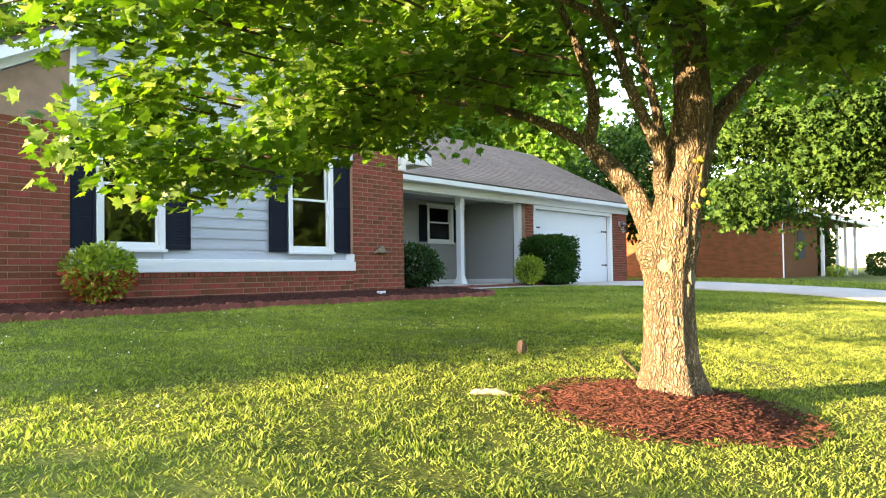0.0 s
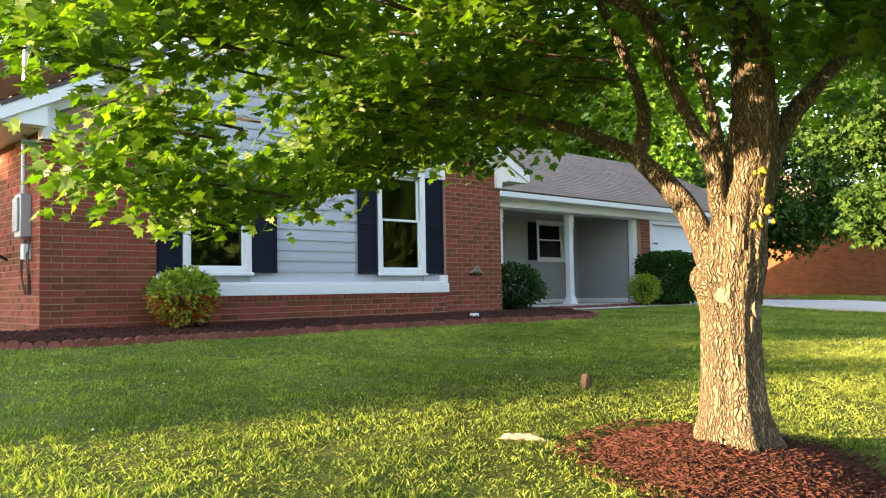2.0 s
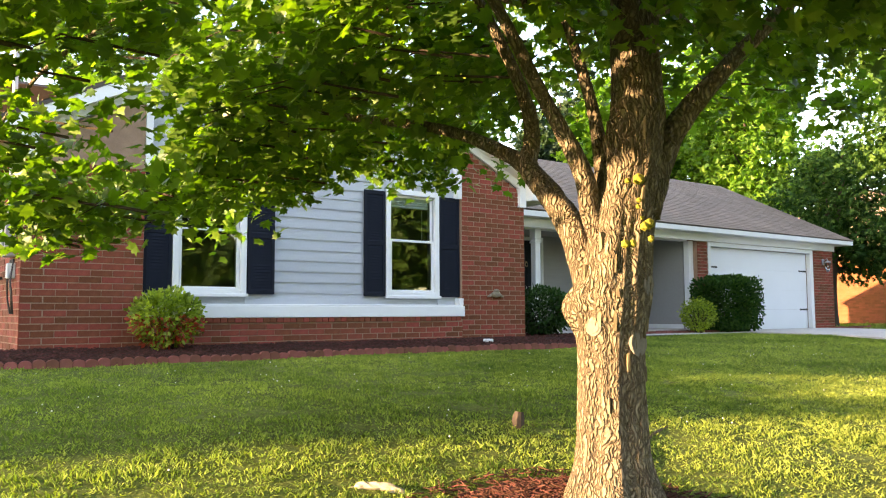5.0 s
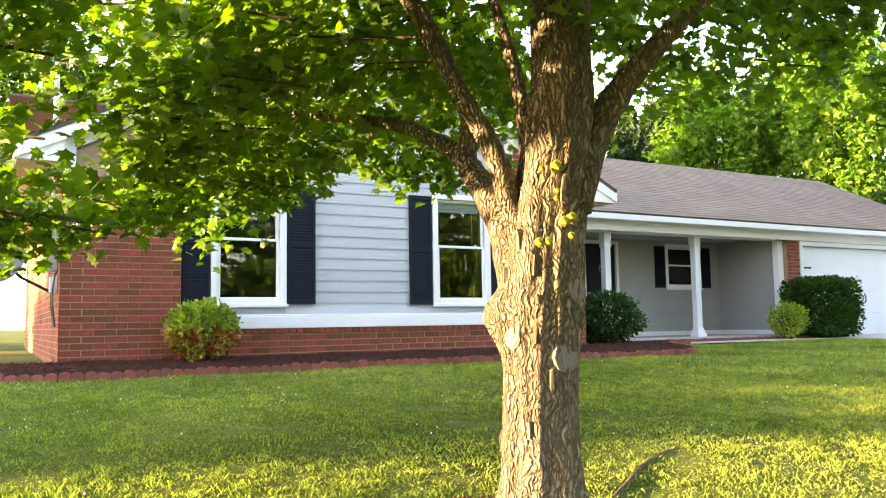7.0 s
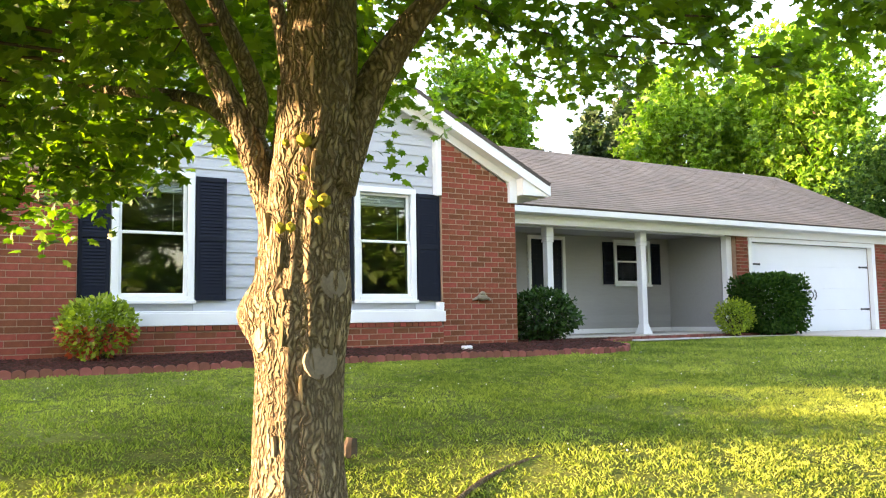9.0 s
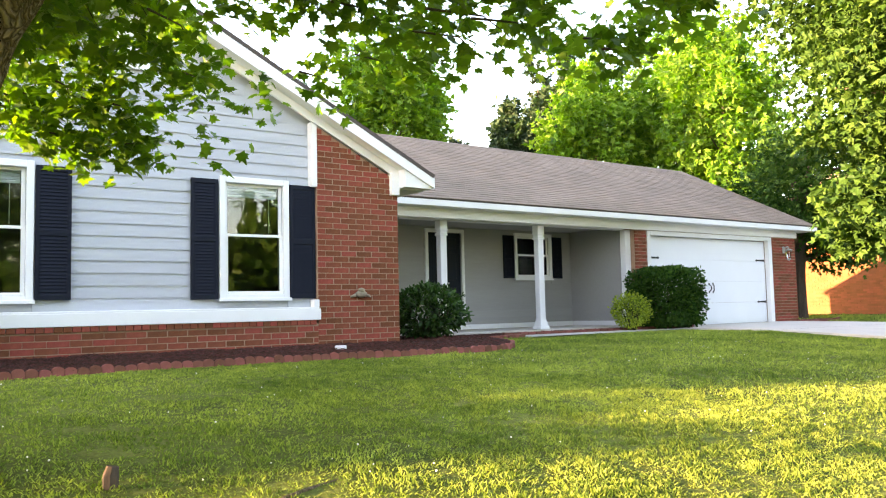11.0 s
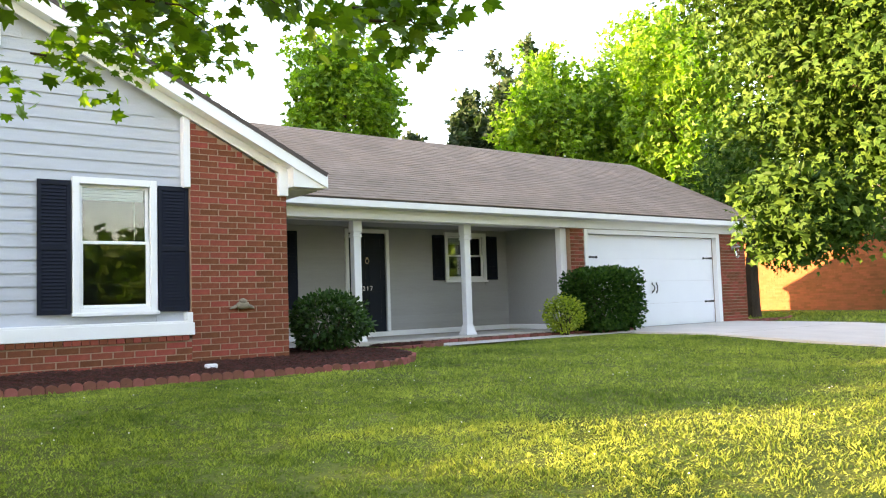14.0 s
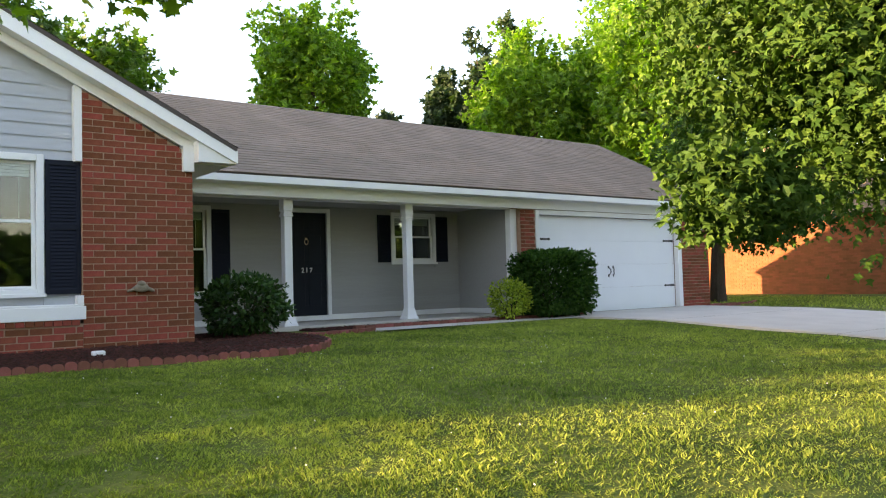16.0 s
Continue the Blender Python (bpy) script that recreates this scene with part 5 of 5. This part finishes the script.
# ---- neighbouring house ----
def neighbour():
    x0, x1, y0, y1 = 36.6, 55.0, 9.95, 23.0
    b = 0.75
    h = thing("neighbour_house", (x0, y0, b), "low red-brown brick house with white porch posts", "house")
    part("wall", boxed((x0, 42.7, y0, y1, b - 0.4, 3.7), (42.7, x1, y0 + 2.0, y1, b - 0.4, 3.7)), "brick_far", h)
    verts, faces = [], []
    rng = random.Random(6)
    for r in range(36):
        y = y0 - (0.13 if r % 2 else 0)
        while y < y1:
            a, c = max(y, y0), min(y + 0.245, y1)
            if c - a > 0.03:
                i0 = len(verts)
                z = b + r * 0.081 - 0.02
                e = rng.uniform(0.006, 0.012)
                verts += [(x0 - e, a, z), (x0 - e, c, z), (x0 - e, c, z + 0.07), (x0 - e, a, z + 0.07), (x0, a, z), (x0, c, z), (x0, c, z + 0.07), (x0, a, z + 0.07)]
                faces += [tuple(i0 + k for k in q) for q in ((0, 1, 2, 3), (0, 4, 5, 1), (1, 5, 6, 2), (2, 6, 7, 3), (3, 7, 4, 0))]
            y += 0.257
    tagged(raw_mesh("bricks", verts, faces, "brick_far", h), kind="stuff")
    part("roof", prism([(y0 - 0.6, 3.65), (y1 + 0.6, 3.65), ((y0 + y1) / 2, 6.5)], "x", x0 - 0.4, x1 + 0.4), "shingle", h)
    part("fascia", boxed((x0 - 0.42, x1 + 0.42, y0 - 0.64, y0 - 0.61, 3.56, 3.72)), "white", h)
    part("corner_board", boxed((x0 - 0.03, x0 + 0.09, y0 - 0.03, y0 - 0.002, b, 3.6)), "white", h)
    for x in (42.8, 46.0, 48.0, 50.5):
        part("porch_post", boxed((x - 0.08, x + 0.08, y0 - 0.3, y0 - 0.14, b - 0.05, 3.64), bevel=0.01), "white", h)
    part("window", boxed((39, 40.3, y0 - 0.03, y0 - 0.002, 1.6, 2.9)), "dark", h)
    shrub("neighbour_hedge", 44.6, 10.4, 2.6, 1.7, 2.4, "hedge", "tall dark evergreen by the neighbour's porch", 81, 3000, 0.15, 3.0)
    shrub("neighbour_hedge", 49.2, 8.2, 2.9, 1.5, 1.2, "hedge", "low clipped hedge before the neighbour's porch", 82, 2500, 0.14, 3.5)
    shrub("neighbour_shrub", 41.7, 8.9, 1.3, 0.9, 0.5, "nandina", "low green shrub by the neighbour's wall", 83, 900, 0.10, 2.2)


neighbour()


# ---- grass ----
def grass():
    nr = np.random.default_rng(17)
    spans = ((260000, 0.5, 11.5, 0.5, 9.0, 0.025), (200000, 8.0, 19.9, 1.2, 11.0, 0.028), (26000, 11.0, 19.5, -2.0, 11.0, 0.04), (12000, 26.5, 33.0, 3.0, 17.0, 0.07))
    P, S = [], []
    for n, a, b, c, d, s in spans:
        x, y = nr.uniform(a, b, n), nr.uniform(c, d, n)
        P.append(np.stack([x, y], 1))
        S.append(np.full(n, s))
    P, S = np.concatenate(P), np.concatenate(S)
    edge = np.interp(P[:, 0], [p.x for p in BED[:80]], [p.y for p in BED[:80]])
    keep = ((P[:, 1] < edge - 0.05) | (P[:, 0] > 13.8)) & (np.hypot(P[:, 0] - MX, P[:, 1] - MY) > 0.70)
    P, S = P[keep], S[keep]
    n = len(P)
    z = np.interp(P[:, 1], (-60, -12, -8, -3, 0, 2.6, 3.6, 5, 9.2, 12, 40, 90), (-0.9, -0.85, -0.7, -0.33, 0.02, 0.30, 0.42, 0.55, 0.76, 0.80, 0.95, 1.2))
    z = z + np.array([0.025 * noise.noise(Vector((float(p[0]) * 0.6, float(p[1]) * 0.6, 0))) for p in P])
    a = nr.uniform(0, 2 * math.pi, n)
    bend = nr.uniform(0.3, 1.4, n) * S
    w = S * nr.uniform(0.14, 0.26, n)
    tuft = np.array([0.75 + 0.55 * noise.noise(Vector((float(p[0]) * 2.6, float(p[1]) * 2.6, 7.0))) + 0.7 * noise.noise(Vector((float(p[0]) * 9, float(p[1]) * 9, 2.0))) for p in P])
    h = S * nr.uniform(0.45, 1.3, n) * np.clip(tuft, 0.3, 1.6) * 1.2
    ca, sa = np.cos(a), np.sin(a)
    base = np.stack([P[:, 0], P[:, 1], z - 0.006], 1)
    l = base + np.stack([-sa * w, ca * w, 0 * w], 1)
    r = base - np.stack([-sa * w, ca * w, 0 * w], 1)
    mid = base + np.stack([ca * bend * 0.4, sa * bend * 0.4, h * 0.65], 1)
    tip = base + np.stack([ca * bend, sa * bend, h], 1)
    v = np.stack([l, r, tip, mid + (l - base) * 0.8], 1).reshape(-1, 3)
    f = np.arange(n * 4).reshape(n, 4)
    g = raw_mesh("grass", v.tolist(), f.tolist(), "grass")
    tagged(g, "short mown green grass of the lawn", "grass", kind="stuff")
    # white clover heads
    bm = bmesh.new()
    for i in range(170):
        x, y = nr.uniform(0, 17), nr.uniform(3, 8.8)
        if math.hypot(x - MX, y - MY) < 1.2:
            continue
        bmesh.ops.create_icosphere(bm, subdivisions=1, radius=nr.uniform(0.004, 0.008), matrix=Matrix.Translation((x, y, ground_z(x, y) + 0.035)))
    tagged(part("clover_flowers", bm, "clover"), "scattered white clover heads in the lawn", "flowers", kind="stuff")


grass()


# ---- bricks ----
def brick_mesh(length, axis="x"):
    l, h, d = length, 0.069, 0.016
    if axis == "x":
        return boxed((0, l, -d, 0, 0, h), bevel=0.003)
    return boxed((-d, 0, 0, l, 0, h), bevel=0.003)


def lay(parent, u0, u1, z0, z1, v, axis, single, top=None, seed=0, openings=()):
    """Running bond: separate bricks where single, else one joined mesh."""
    rng = random.Random(seed)
    cache = {}
    verts, faces = [], []
    rows = int((z1 - z0) / 0.081)
    for r in range(rows):
        z = z0 + r * 0.081
        u = u0 - (0.1285 if r % 2 else 0)
        end = u1
        if top:
            end = min(u1, top(z + 0.08))
        while u < end:
            a, c = max(u, u0), min(u + 0.245, end)
            l = round(c - a, 2)
            if l > 0.03 and not any(o[0] < (a + c) / 2 < o[1] and o[2] < z + 0.03 < o[3] for o in openings):
                if single:
                    if l not in cache:
                        first = part("brick", brick_mesh(l, axis), "brick", parent)
                        cache[l] = first.data
                        bpy.data.objects.remove(first)
                    o = new("brick", cache[l])
                    o.parent = parent
                    e = rng.uniform(-0.002, 0.002)
                    o.location = (a, v + e, z) if axis == "x" else (v + e, a, z)
                else:
                    i0 = len(verts)
                    e = v - rng.uniform(0.012, 0.017)
                    q = [(a, z), (c, z), (c, z + 0.069), (a, z + 0.069)]
                    for w in (e, v):
                        verts += [(s, w, t) if axis == "x" else (w, s, t) for s, t in q]
                    faces += [tuple(i0 + k for k in f) for f in ((0, 1, 2, 3), (0, 4, 5, 1), (1, 5, 6, 2), (2, 6, 7, 3), (3, 7, 4, 0))]
            u += 0.257
    if not single:
        tagged(raw_mesh("brickwork", verts, faces, "brick_joined", parent), kind="stuff")


def rake_end(z):
    return X1 - max(0, (z - (EAVE - 0.03)) / PITCH)


lay(wall_brick_b, SX1 + 0.004, X1, 0.62, 4.1, FY + 0.012, "x", True, rake_end, 1)
lay(wall_brick_a, X0, SX0 - 0.002, 0.62, 3.15, FY + 0.012, "x", True, None, 2)
lay(wall_base, SX0, SX1, 0.676, 1.17, FY + 0.012, "x", True, None, 3)
lay(wall_left, FY, 20.6, 0.55, 3.3, X0 + 0.012, "y", False, None, 4)
lay(wall_garage, 19.63, 20.05, 0.66, 3.1, GY + 0.012, "x", True, None, 5)
lay(wall_garage, 25.07, 26.2, 0.66, 3.1, GY + 0.012, "x", True, None, 6)
part("pier", boxed((19.64, 20.05, GY + 0.001, GY + 0.1, 0.5, 3.1), (25.07, 26.18, GY + 0.001, GY + 0.1, 0.5, 3.1)), "mortar", wall_garage)
backing = part("brick_backing", prism([(SX1 + 0.01, 3.3), (X1 - 0.012, 3.3), (X1 - 0.012, EAVE - 0.06), (SX1 + 0.01, 4.05)], "y", FY + 0.001, FY + 0.1), "mortar", wall_brick_b)
part("backing", prism([(SX0 - 0.01, 3.3), (X0 + 0.012, 3.3), (X0 + 0.012, EAVE - 0.06), (SX0 - 0.01, 4.05)], "y", FY + 0.001, FY + 0.1), "mortar", wall_brick_a)
# rowlock sill under the white band
sill_me = part("sill_brick", boxed((0, 0.093, -0.035, 0.0, 0, 0.065), bevel=0.004), "brick", wall_base)
x = SX0
while x < SX1 - 0.05:
    o = new("sill_brick", sill_me.data)
    o.parent = wall_base
    o.location = (x, FY + 0.012, 1.172)
    x += 0.101
bpy.data.objects.remove(sill_me)
